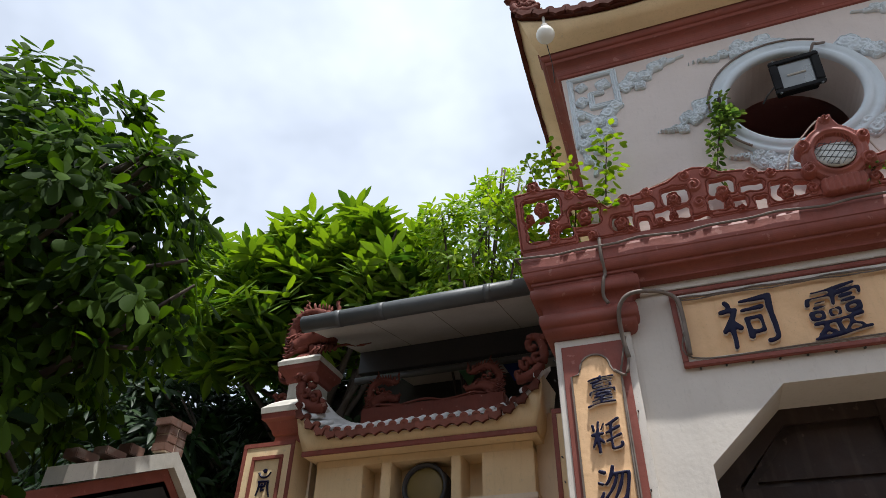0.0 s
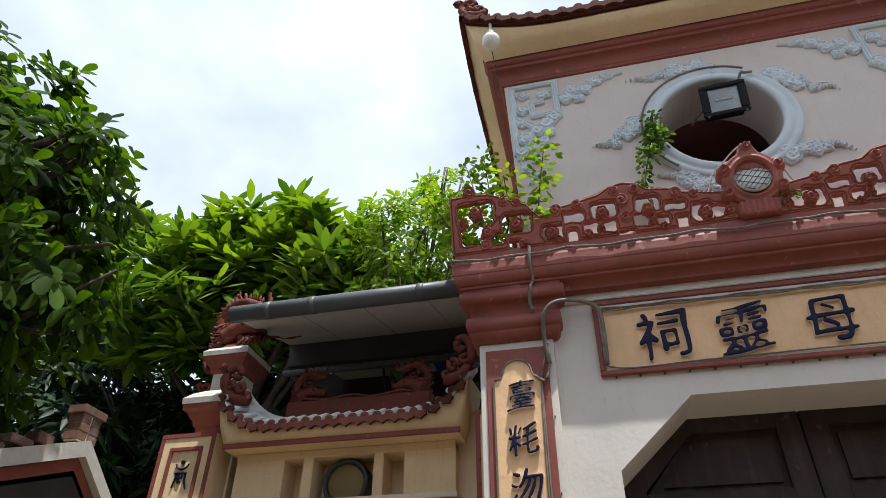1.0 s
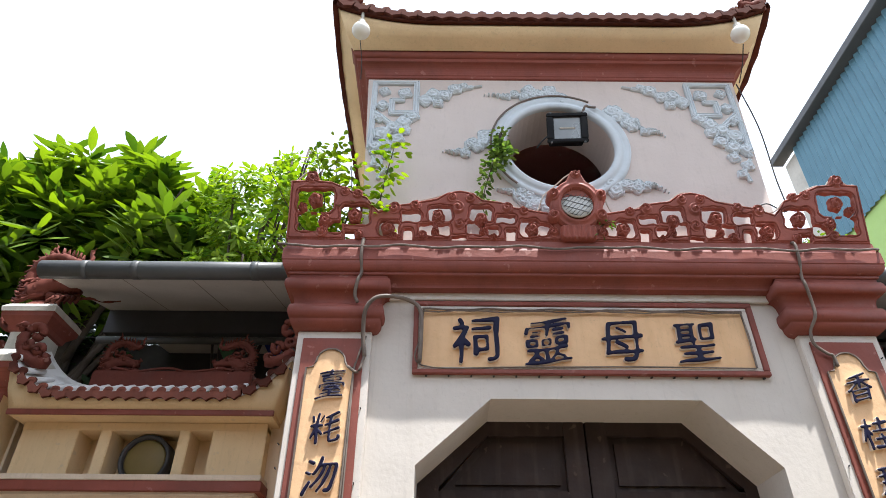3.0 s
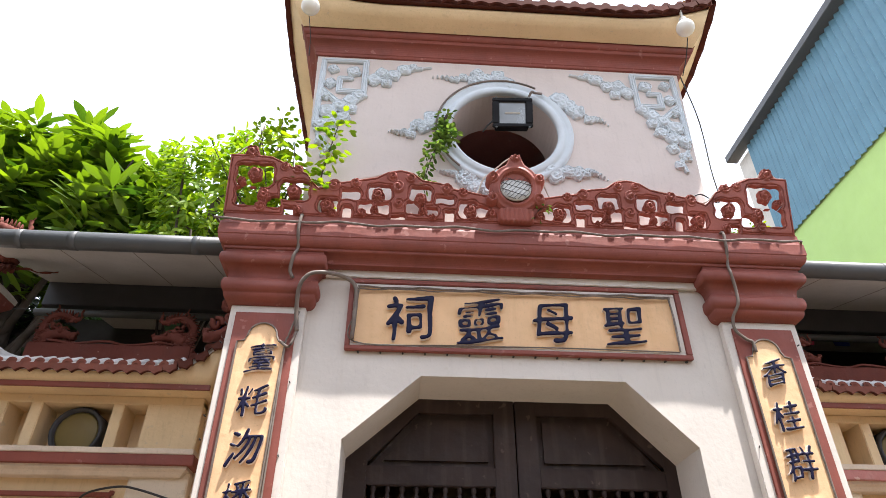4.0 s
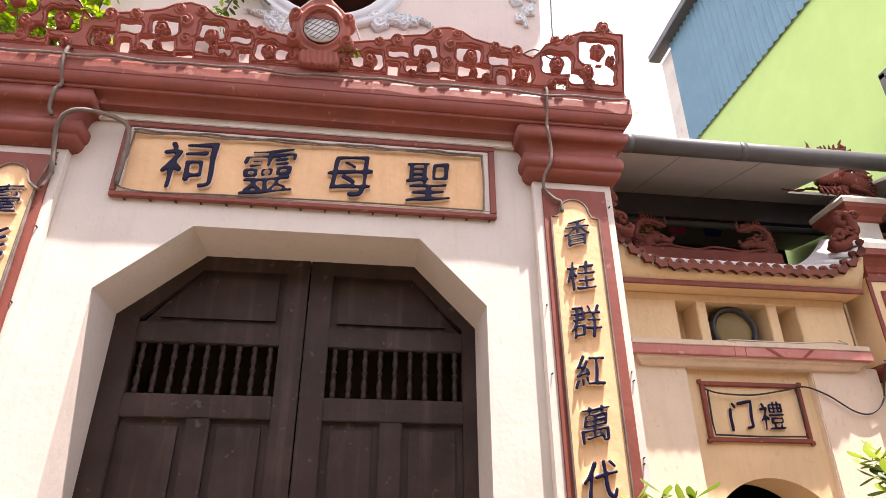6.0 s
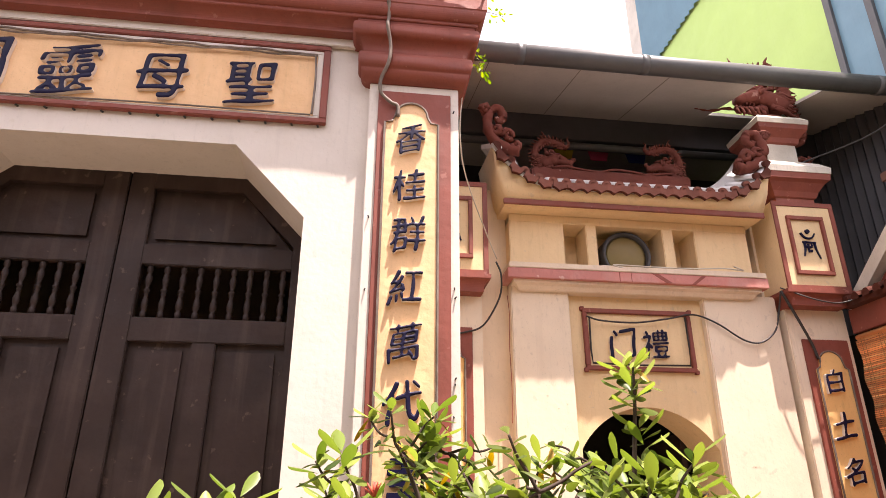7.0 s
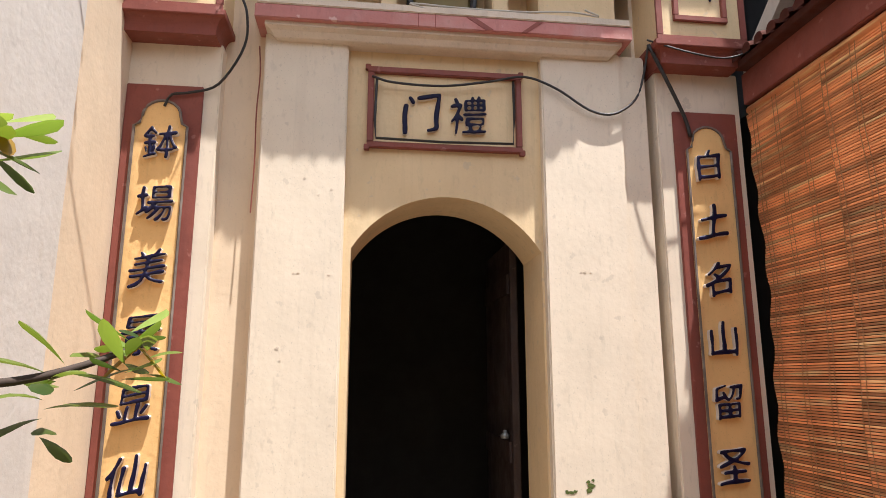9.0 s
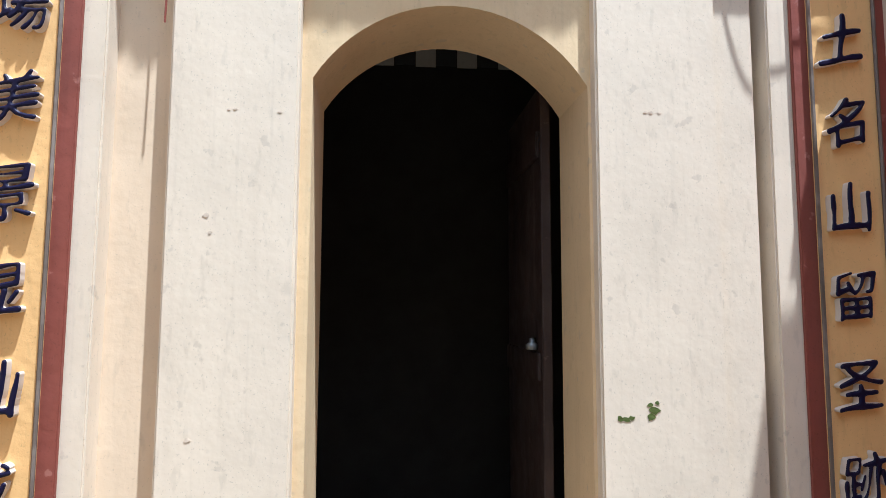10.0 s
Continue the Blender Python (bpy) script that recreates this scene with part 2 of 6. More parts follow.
def box(bm, x0, x1, y0, y1, z0, z1, bevel=0.0):
    v = [bm.verts.new((x, y, z)) for x in (x0, x1) for y in (y0, y1) for z in (z0, z1)]
    faces = [bm.faces.new([v[i] for i in q]) for q in ((0, 1, 3, 2), (4, 6, 7, 5), (0, 4, 5, 1), (2, 3, 7, 6), (0, 2, 6, 4), (1, 5, 7, 3))]
    if bevel:
        bmesh.ops.bevel(bm, geom=list({e for f in faces for e in f.edges}), offset=bevel, segments=2, affect="EDGES")
    return bm


def slab(x0, x1, y0, y1, z0, z1, bevel=0.006):
    return box(bmesh.new(), x0, x1, y0, y1, z0, z1, bevel)


def prism(bm, pts, d0, d1, axis="y"):
    """A polygon pushed along an axis; pts are (x, z) for y, (y, z) for x, (x, y) for z."""
    def p(a, b, d):
        return {"y": (a, d, b), "x": (d, a, b), "z": (a, b, d)}[axis]
    r0 = [bm.verts.new(p(a, b, d0)) for a, b in pts]
    r1 = [bm.verts.new(p(a, b, d1)) for a, b in pts]
    n = len(pts)
    bm.faces.new(r0)
    bm.faces.new(r1[::-1])
    for i in range(n):
        bm.faces.new((r0[i], r1[i], r1[(i + 1) % n], r0[(i + 1) % n]))
    return bm


def moulding(x0, x1, y0, y1, prof, back=False):
    """A rectangular block whose outline swells by (offset, z) rows: mitred cornices and caps. back: the far side swells too."""
    bm = bmesh.new()
    rings = []
    for o, z in prof:
        yb = y1 + o if back else y1
        rings.append([bm.verts.new(c) for c in ((x0 - o, y0 - o, z), (x1 + o, y0 - o, z), (x1 + o, yb, z), (x0 - o, yb, z))])
    for a, b in zip(rings, rings[1:]):
        for i in range(4):
            bm.faces.new((a[i], a[(i + 1) % 4], b[(i + 1) % 4], b[i]))
    bm.faces.new(rings[0])
    bm.faces.new(rings[-1])
    return bm


def curve_prof(*segs):
    """Rows for moulding(): ('l', o, z) goes straight, ('t', o, z) swells as a torus, ('c', o, z) as a cove."""
    rows = [segs[0][1:]]
    for kind, o, z in segs[1:]:
        o0, z0 = rows[-1]
        if kind == "l":
            rows.append((o, z))
        else:
            for i in range(1, 9):
                a = i / 8 * math.pi / 2
                if kind == "c":
                    rows.append((o0 + (o - o0) * (1 - math.cos(a)), z0 + (z - z0) * math.sin(a)))
                else:
                    rows.append((o0 + (o - o0) * math.sin(2 * a) if o0 == o else o0 + (o - o0) * math.sin(a), z0 + (z - z0) * (1 - math.cos(a))))
    return rows


def bead(o, z0, z1, swell, steps=8):
    """Rows of a round bead from z0 to z1 on offset o."""
    return [(o + swell * math.sin(math.pi * i / steps), z0 + (z1 - z0) * (1 - math.cos(math.pi * i / steps)) / 2) for i in range(steps + 1)]


def tube(bm, pts, radius, sides=6, taper=None):
    """A round rod along points; radius may shrink to taper."""
    pts = [Vector(p) for p in pts]
    rings = []
    up = Vector((0.31, 0.17, 0.94))
    for i, p in enumerate(pts):
        d = (pts[min(i + 1, len(pts) - 1)] - pts[max(i - 1, 0)]).normalized()
        a = d.cross(up).normalized() if abs(d.dot(up)) < 0.98 else d.cross(Vector((1, 0, 0))).normalized()
        b = d.cross(a)
        r = radius if taper is None else radius + (taper - radius) * i / max(1, len(pts) - 1)
        rings.append([bm.verts.new(p + r * (math.cos(2 * math.pi * k / sides) * a + math.sin(2 * math.pi * k / sides) * b)) for k in range(sides)])
    for q, w in zip(rings, rings[1:]):
        for k in range(sides):
            bm.faces.new((q[k], q[(k + 1) % sides], w[(k + 1) % sides], w[k]))
    bm.faces.new(rings[0])
    bm.faces.new(rings[-1][::-1])
    return bm


def smooth_path(pts, n=6):
    """Catmull-Rom points through pts."""
    p = [Vector(q) for q in pts]
    p = [2 * p[0] - p[1]] + p + [2 * p[-1] - p[-2]]
    out = []
    for i in range(1, len(p) - 2):
        for k in range(n):
            t = k / n
            out.append(0.5 * (2 * p[i] + (p[i + 1] - p[i - 1]) * t + (2 * p[i - 1] - 5 * p[i] + 4 * p[i + 1] - p[i + 2]) * t * t + (3 * p[i] - p[i - 1] - 3 * p[i + 1] + p[i + 2]) * t ** 3))
    return out + [p[-2]]


def carve_noise(bm, amount, scale):
    """A hand-modelled unevenness."""
    for v in bm.verts:
        v.co += amount * noise.noise_vector(v.co * scale) + 0.5 * amount * noise.noise_vector(v.co * scale * 2.7)
    return bm


def lathe(bm, prof, at, sides=14, axis="z"):
    """A turned body: prof is (radius, height) along the axis from at."""
    rings = []
    for r, h in prof:
        ring = []
        for k in range(sides):
            c, s = r * math.cos(2 * math.pi * k / sides), r * math.sin(2 * math.pi * k / sides)
            ring.append(bm.verts.new(Vector(at) + (Vector((c, s, h)) if axis == "z" else Vector((c, h, s)))))
        rings.append(ring)
    for a, b in zip(rings, rings[1:]):
        for k in range(sides):
            bm.faces.new((a[k], a[(k + 1) % sides], b[(k + 1) % sides], b[k]))
    bm.faces.new(rings[0])
    bm.faces.new(rings[-1])
    return bm


# carved plates: a signed distance over (u, v) cuts the outline, its depth gives the relief
def d_circle(u, v, cu, cv, r):
    return np.hypot(u - cu, v - cv) - r


def d_box(u, v, cu, cv, hu, hv, r=0.0):
    qu, qv = np.abs(u - cu) - hu + r, np.abs(v - cv) - hv + r
    return np.hypot(np.maximum(qu, 0), np.maximum(qv, 0)) + np.minimum(np.maximum(qu, qv), 0) - r


def d_line(u, v, pts, w):
    d = np.full(u.shape, 9.0)
    for (a, b), (c, e) in zip(pts, pts[1:]):
        k = np.clip(((u - a) * (c - a) + (v - b) * (e - b)) / max(1e-9, (c - a) ** 2 + (e - b) ** 2), 0, 1)
        d = np.minimum(d, np.hypot(u - a - k * (c - a), v - b - k * (e - b)))
    return d - w


def curl(u, v, cu, cv, r, turn=1, start=0.0):
    """Height, 0 to 1, of a rolled-up scroll knob."""
    rad, ang = np.hypot(u - cu, v - cv), np.arctan2(v - cv, u - cu) * turn + start
    arm = 0.5 + 0.5 * np.cos(ang - rad / r * 9.0)
    return np.where(rad < r, np.sqrt(np.clip(1 - (rad / r) ** 3, 0, 1)) * (0.25 + 0.75 * arm), 0)


def carved(name, dist, height, bounds, step, y_front, thick, mat, parent=None, label="", flip=1, lean=0.0):
    """A plate facing -y cut by dist(u, v) < 0, its face raised by height(u, v, d)."""
    u0, u1, v0, v1 = bounds
    us, vs = np.arange(u0, u1 + step, step), np.arange(v0, v1 + step, step)
    U, V = np.meshgrid(us, vs, indexing="ij")
    D = dist(U, V)
    gu, gv = np.gradient(D, step)
    gl = np.maximum(0.3, np.hypot(gu, gv))
    cut = np.clip(D, -step, step)
    inside = dist(U[:-1, :-1] + step / 2, V[:-1, :-1] + step / 2) < 0
    edge = np.zeros(D.shape, bool)
    full = np.zeros((D.shape[0] + 1, D.shape[1] + 1), int)
    full[1:-1, 1:-1] = inside
    count = full[:-1, :-1] + full[1:, :-1] + full[:-1, 1:] + full[1:, 1:]
    edge = (count > 0) & (count < 4)
    PU = np.where(edge, U - cut * gu / gl ** 2, U)
    PV = np.where(edge, V - cut * gv / gl ** 2, V)
    Y = y_front - height(U, V, D) * (~edge)
    idx = -np.ones(D.shape, int)
    used = count > 0
    k = int(used.sum())
    idx[used] = np.arange(k)
    tip = lean * (PV[used] - v0)
    front = np.stack([flip * PU[used], Y[used] - tip, PV[used]], 1)
    back = np.stack([flip * PU[used], y_front + thick - tip, PV[used]], 1)
    ii, jj = np.nonzero(inside)
    a, b, c, d = idx[ii, jj], idx[ii + 1, jj], idx[ii + 1, jj + 1], idx[ii, jj + 1]
    faces = [np.stack([a, b, c, d], 1), np.stack([d, c, b, a], 1) + k]
    for di, dj, p, q in ((0, -1, (0, 0), (1, 0)), (1, 0, (1, 0), (1, 1)), (0, 1, (1, 1), (0, 1)), (-1, 0, (0, 1), (0, 0))):
        rim = full[1 + ii + di, 1 + jj + dj] == 0
        i2, j2 = ii[rim], jj[rim]
        s, e = idx[i2 + p[0], j2 + p[1]], idx[i2 + q[0], j2 + q[1]]
        faces.append(np.stack([e, s, s + k, e + k], 1))
    F = np.concatenate(faces)
    if flip < 0:
        F = F[:, ::-1]
    me = bpy.data.meshes.new(name)
    me.from_pydata(np.concatenate([front, back]).tolist(), [], F.tolist())
    me.update()
    return link(name, me, mat, parent, label)


def blurred(a, r, times=3):
    """A grid smoothed by repeated running means of 2r + 1 cells."""
    for _ in range(times):
        for ax in (0, 1):
            pad = [(0, 0), (0, 0)]
            pad[ax] = (r + 1, r)
            c = np.cumsum(np.pad(a, pad), axis=ax)
            n = 2 * r + 1
            a = (c[n:] - c[:-n] if ax == 0 else c[:, n:] - c[:, :-n]) / n
    return a


def lettering(char, x, y, z, size, parent, depth=0.022, wide=0.95):
    """One raised brush-written character on a wall that faces -y, centred at x, z: the built-in font's strokes, swelling and thinning as a brush's do."""
    c = bpy.data.curves.new("character", "FONT")
    c.body, c.size, c.resolution_u = char, 1.0, 3
    t = bpy.data.objects.new("character", c)
    scene.collection.objects.link(t)
    bpy.context.view_layer.update()
    one = bpy.data.meshes.new_from_object(t.evaluated_get(bpy.context.evaluated_depsgraph_get()))
    bpy.data.objects.remove(t)
    one.calc_loop_triangles()
    co = np.array([v.co[:2] for v in one.vertices])
    co -= (co.max(0) + co.min(0)) / 2
    co /= np.abs(co).max() * 2
    N, span = 132, 1.36
    grid = (np.arange(N) + 0.5) / N * span - span / 2
    U, V = np.meshgrid(grid, grid, indexing="ij")
    ph = (ord(char) % 97) * 0.7
    # undo a hand-drawn slant and sway when sampling the strokes
    SU = U - 0.07 * V - 0.022 * np.sin(5.2 * V + ph) - 0.012 * np.sin(9.0 * U + 2 * ph)
    SV = V - 0.15 * U - 0.020 * np.sin(4.6 * U + ph) + 0.05 * U * U
    ink = np.zeros((N, N))
    for tri in one.loop_triangles:
        (ax, ay), (bx, by), (cx, cy) = co[list(tri.vertices)]
        det = (by - cy) * (ax - cx) + (cx - bx) * (ay - cy)
        if abs(det) > 1e-12:
            p = ((by - cy) * (SU - cx) + (cx - bx) * (SV - cy)) / det
            q = ((cy - ay) * (SU - cx) + (ax - cx) * (SV - cy)) / det
            ink[(p >= 0) & (q >= 0) & (p + q <= 1)] = 1
    bpy.data.meshes.remove(one)
    soft = blurred(ink, 2)
    # weight: pressed on the right-hand and lower strokes, lifted at the start
    press = 0.35 + 0.18 * np.clip((ink.mean() - 0.17) / 0.1, -0.3, 1) - 0.13 * np.sin(7.3 * U + 4.1 * V + ph) - 0.07 * np.sin(11 * V - 6 * U + 1.7 * ph) - 0.05 * U + 0.05 * V
    field = (np.clip(press, 0.2, 0.62) - soft) * 5.0 / N * span * size

    def look_up(u, v):
        fu = np.clip((u / size / wide + span / 2) / span * N - 0.5, 0, N - 1.001)
        fv = np.clip((v / size + span / 2) / span * N - 0.5, 0, N - 1.001)
        i, j = fu.astype(int), fv.astype(int)
        a, b = fu - i, fv - j
        return (field[i, j] * (1 - a) + field[i + 1, j] * a) * (1 - b) + (field[i, j + 1] * (1 - a) + field[i + 1, j + 1] * a) * b

    half = size * 0.66
    ob = carved("character", look_up, lambda u, v, d: 0.004 * np.clip(-d / (0.02 * size), 0, 1), (-half, half, -half, half), size / 62, -depth, depth, M_NAVY, parent)
    me = ob.data
    me.materials.append(M_EDGE)
    for p in me.polygons:
        p.material_index = 1 if abs(p.normal.y) < 0.45 else 0
    root, off = parent, Vector()
    while root:
        off += root.location
        root = root.parent
    ob.location = Vector((x, y, z)) - off
    return ob



# ---- ground and the closed courtyard ----
bm = bmesh.new()
box(bm, -60, 60, -60, 60, -0.3, 0.0)
tagged(part("ground", bm, M_GROUND), "worn grey paved temple courtyard ground", "ground", kind="structure")

# ---- main gate ----
gate = tagged(empty("main_gate", (0, 0, 0)), "white plastered temple gate with red-brown cornice and upper storey", "gate")
HALF, SPRING, TOP = 1.0, 3.02, 3.40
bm = bmesh.new()
box(bm, -1.718, -HALF, 0, 0.55, 0, 4.12)
box(bm, HALF, 1.757, 0, 0.55, 0, 4.12)
prism(bm, [(-HALF, SPRING), (-0.575, TOP), (0.635, TOP), (HALF, SPRING), (HALF, 4.12), (-HALF, 4.12)], 0, 0.55)
part("wall", bm, M_WALL, gate)
# return walls that close the gate house behind
for b in ((-1.718, -1.55, 0.55, 2.8), (1.50, 1.685, 0.55, 2.8), (-1.718, 1.685, 2.8, 3.0)):
    part("side_wall", slab(*b, 0, 4.3, 0), M_RECESS, gate, "cream plaster side wall")
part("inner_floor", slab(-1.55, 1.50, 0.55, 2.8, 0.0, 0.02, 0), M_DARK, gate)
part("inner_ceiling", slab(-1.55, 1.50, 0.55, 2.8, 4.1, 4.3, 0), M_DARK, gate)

COUPLET_R = "香桂群紅萬代"
COUPLET_L = "臺粍沕橎新吉"
for s, chars, x0, x1, r0, r1, c in ((-1, COUPLET_L, -1.722, -1.280, -1.684, -1.320, -1.503), (1, COUPLET_R, 1.287, 1.760, 1.335, 1.716, 1.511)):
    pil = part("pilaster", slab(x0, x1, -0.055, -0.002, 0, 3.795, 0.004), M_WALL, gate)
    red = part("border", slab(r0, r1, -0.068, -0.056, 0.35, 3.745, 0.003), M_RED, pil, "red-brown painted border")
    pts = [(c - 0.138, 0.42), (c + 0.138, 0.42), (c + 0.138, 3.548), (c + 0.100, 3.556), (c + 0.084, 3.59)]
    pts += [(c + 0.083 * math.cos(a), 3.592 + 0.076 * math.sin(a)) for a in (math.pi * i / 10 for i in range(1, 10))]
    pts += [(c - 0.084, 3.59), (c - 0.100, 3.556), (c - 0.138, 3.548)]
    panel = part("panel", prism(bmesh.new(), pts, -0.074, -0.069), M_PANEL, pil, "ochre panel with raised navy characters")
    bm = bmesh.new()
    edge = [(a, -0.079 - 0.003 * math.sin(31 * b), b) for a, b in pts[1:] + pts[:1]]
    tube(bm, edge, 0.0065, 5)
    part("cord", bm, M_CABLE, pil, "thin grey light cord round the panel")
    for i, ch in enumerate(chars):
        lettering(ch, c + (0.020 if s < 0 else -0.002) - 0.003 * i, -0.074, 3.448 - (0.2545 if s < 0 else 0.2635) * i, 0.166 + 0.010 * (i % 3), pil, 0.024, 0.92)
    bm = bmesh.new()
    for k in range(4):
        box(bm, c - 0.07 + 0.01 * (k % 2), c + 0.06, -0.096, -0.074, 1.74 + 0.045 * k, 1.765 + 0.045 * k, 0.003)
    box(bm, c - 0.012, c + 0.016, -0.095, -0.074, 1.73, 1.91, 0.003)
    part("character", bm, M_NAVY, pil)
    prof = [(0.0, 3.795), (0.012, 3.80)] + curve_prof(("l", 0.012, 3.80), ("t", 0.05, 3.86))[1:] + bead(0.05, 3.86, 3.95, 0.018)[1:] + \
        [(0.042, 3.955), (0.042, 3.965)] + curve_prof(("l", 0.042, 3.965), ("c", 0.085, 4.035))[1:] + bead(0.085, 4.035, 4.115, 0.018)[1:] + [(0.08, 4.12), (0.08, 4.14)]
    part("capital", moulding(x0, x1, -0.066, 0.42, prof), M_RED, gate, "moulded red-brown pilaster capital", True)

# the capitals' mouldings run back along the gate's sides
for s in (-1, 1):
    x0, x1 = (-1.720, -1.58) if s < 0 else (1.60, 1.759)
    part("side_capital", moulding(x0, x1, 0.44, 1.5, [(0.0, 3.86), (0.03, 3.87), (0.045, 3.93), (0.05, 3.98), (0.07, 4.0), (0.08, 4.05), (0.085, 4.10)]), M_RED, gate, "red-brown moulding along the side wall")

# entablature over the full width
prof = [(-0.01, 4.085), (0.02, 4.09)] + curve_prof(("l", 0.02, 4.09), ("c", 0.085, 4.14), ("l", 0.09, 4.145), ("l", 0.09, 4.16), ("t", 0.13, 4.22))[1:] + \
    [(0.135, 4.225), (0.135, 4.30), (0.130, 4.318), (0.122, 4.322), (0.120, 4.384), (0.112, 4.39)]
part("cornice", moulding(-1.724, 1.766, -0.066, 0.9, prof), M_RED, gate, "long red-brown moulded cornice")
part("architrave_strip", slab(-1.28, 1.28, -0.03, -0.002, 4.037, 4.09, 0.004), M_WALL, gate)

# name board
board = part("name_board", slab(-0.982, 1.002, -0.010, -0.002, 3.586, 3.974, 0.002), M_PANEL, gate, "ochre name board with four navy characters")
bm = bmesh.new()
for a, b, c, d in ((-1.032, 1.070, 3.541, 3.570), (-1.032, 1.070, 3.996, 4.027), (-1.032, -1.002, 3.570, 3.996), (1.034, 1.070, 3.570, 3.996)):
    box(bm, a, b, -0.034, -0.002, c, d, 0.004)
part("board_frame", bm, M_RED, board, "red-brown moulded frame")
bm = bmesh.new()
for a, b, c, d in ((-1.002, 1.034, 3.570, 3.586), (-1.002, 1.034, 3.974, 3.996), (-1.002, -0.982, 3.586, 3.974), (1.002, 1.034, 3.586, 3.974)):
    box(bm, a, b, -0.024, -0.002, c, d, 0.003)
part("inner_frame", bm, M_WALL, board, "pale inner moulding")
for ch, x, z, size in (("祠", -0.655, 3.765, 0.305), ("靈", -0.222, 3.755, 0.295), ("母", 0.226, 3.757, 0.268), ("聖", 0.677, 3.759, 0.272)):
    lettering(ch, x, -0.010, z, size, board, 0.026, 0.97)
bm = bmesh.new()
for k, (r, dz) in enumerate(((0.006, 0.0), (0.0045, -0.014))):
    tube(bm, [(-0.98 + 1.98 * i / 40, -0.034 - 0.004 * math.sin(i * 1.7 + k), 3.972 + dz - 0.008 * math.sin(i * 0.37 + k) ** 2) for i in range(41)], r, 5)
tube(bm, smooth_path([(0.99, -0.034, 3.965), (1.0, -0.034, 3.8), (0.995, -0.034, 3.59)]), 0.006, 5)
tube(bm, smooth_path([(-0.972, -0.034, 3.97), (-0.980, -0.034, 3.8), (-0.976, -0.034, 3.59), (-0.4, -0.032, 3.583), (0.3, -0.032, 3.590), (0.99, -0.034, 3.585)]), 0.005, 5)
part("light_cord", bm, M_CABLE, board, "thin grey light cord along the frame")

# wooden gate leaves
def door_leaf(s):
    leaf = tagged(empty("gate_door", (0, 0.4, 0)), "dark brown worn wooden gate leaf with turned spindles, closed", "door", "gate doors")
    def a(p, q):
        return tuple(sorted((s * p, s * q)))
    def bar(p, q, z0, z1, name="rail", y0=0.40, y1=0.45):
        part(name, slab(*a(p, q), y0, y1, z0, z1, 0.005), M_DOOR, leaf)
    bar(0.004, 0.135, 0.05, 3.44, "stile")
    bar(0.895, 1.03, 0.05, 3.09, "stile")
    bar(0.135, 0.895, 2.885, 3.0)
    bar(0.135, 0.895, 2.48, 2.605)
    bar(0.135, 0.895, 1.15, 1.28)
    bar(0.135, 0.895, 0.05, 0.22)
    bar(0.44, 0.56, 1.28, 2.48, "mullion")
    bar(0.44, 0.56, 0.22, 1.15, "mullion")
    pts = [(0.135, 3.325), (0.60, 3.325), (0.895, 3.02), (0.895, 3.0), (1.03, 3.0), (1.03, 3.06), (0.66, 3.44), (0.135, 3.44)]
    part("top_rail", prism(bmesh.new(), [(s * p, q) for p, q in pts], 0.402, 0.452), M_DOOR, leaf)
    for p, q, z0, z1 in ((0.13, 0.45, 1.27, 2.49), (0.55, 0.90, 1.27, 2.49), (0.13, 0.45, 0.2, 1.16), (0.55, 0.90, 0.2, 1.16)):
        x0, x1 = a(p, q)
        bm = bmesh.new()
        box(bm, x0, x1, 0.435, 0.45, z0, z1)
        prism(bm, [(x0 + 0.05, z0 + 0.05), (x1 - 0.05, z0 + 0.05), (x1 - 0.05, z1 - 0.05), (x0 + 0.05, z1 - 0.05)], 0.418, 0.436)
        part("door_panel", bm, M_DOOR, leaf)
    bm = bmesh.new()
    prism(bm, [(s * p, q) for p, q in ((0.13, 2.99), (0.9, 2.99), (0.60, 3.335), (0.13, 3.335))], 0.438, 0.45)
    prism(bm, [(s * p, q) for p, q in ((0.172, 3.035), (0.80, 3.035), (0.575, 3.285), (0.172, 3.285))], 0.418, 0.438)
    part("door_panel", bm, M_DOOR, leaf)
    h = 0.28
    prof = [(0.012, 0), (0.016, 0.01), (0.016, 0.03), (0.009, 0.038), (0.015, 0.05), (0.019, 0.075), (0.012, 0.105), (0.009, 0.118), (0.015, 0.126), (0.009, 0.134),
            (0.017, 0.142), (0.017, 0.15), (0.009, 0.158), (0.012, 0.175), (0.019, 0.205), (0.014, 0.228), (0.009, 0.24), (0.016, 0.25), (0.016, 0.27), (0.012, h)]
    first = None
    for i in range(9):
        x = s * (0.178 + 0.0845 * i)
        if first is None:
            first = part("spindle", lathe(bmesh.new(), prof, (0, 0.425, 2.605), 8), M_DOOR, leaf, smooth=True)
            first.location.x += x
        else:
            o = first.copy()
            scene.collection.objects.link(o)
            o.location.x = x
    leaf.location += Vector((0.026, -0.03, -0.012))
    return leaf


door_leaf(-1)
door_leaf(1)

# upper storey
def ring_pts(cx, cz, r, a0, a1, n=24):
    return [(cx + r * math.cos(a0 + (a1 - a0) * i / n), cz + r * math.sin(a0 + (a1 - a0) * i / n)) for i in range(n + 1)]


TF, OX, OZ, OR = -0.07, 0.0, 5.31, 0.400
bm = bmesh.new()
prism(bm, [(-1.43, OZ), *ring_pts(OX, OZ, OR, math.pi, 0), (1.43, OZ), (1.462, 6.09), (-1.462, 6.09)], TF, 0.3)
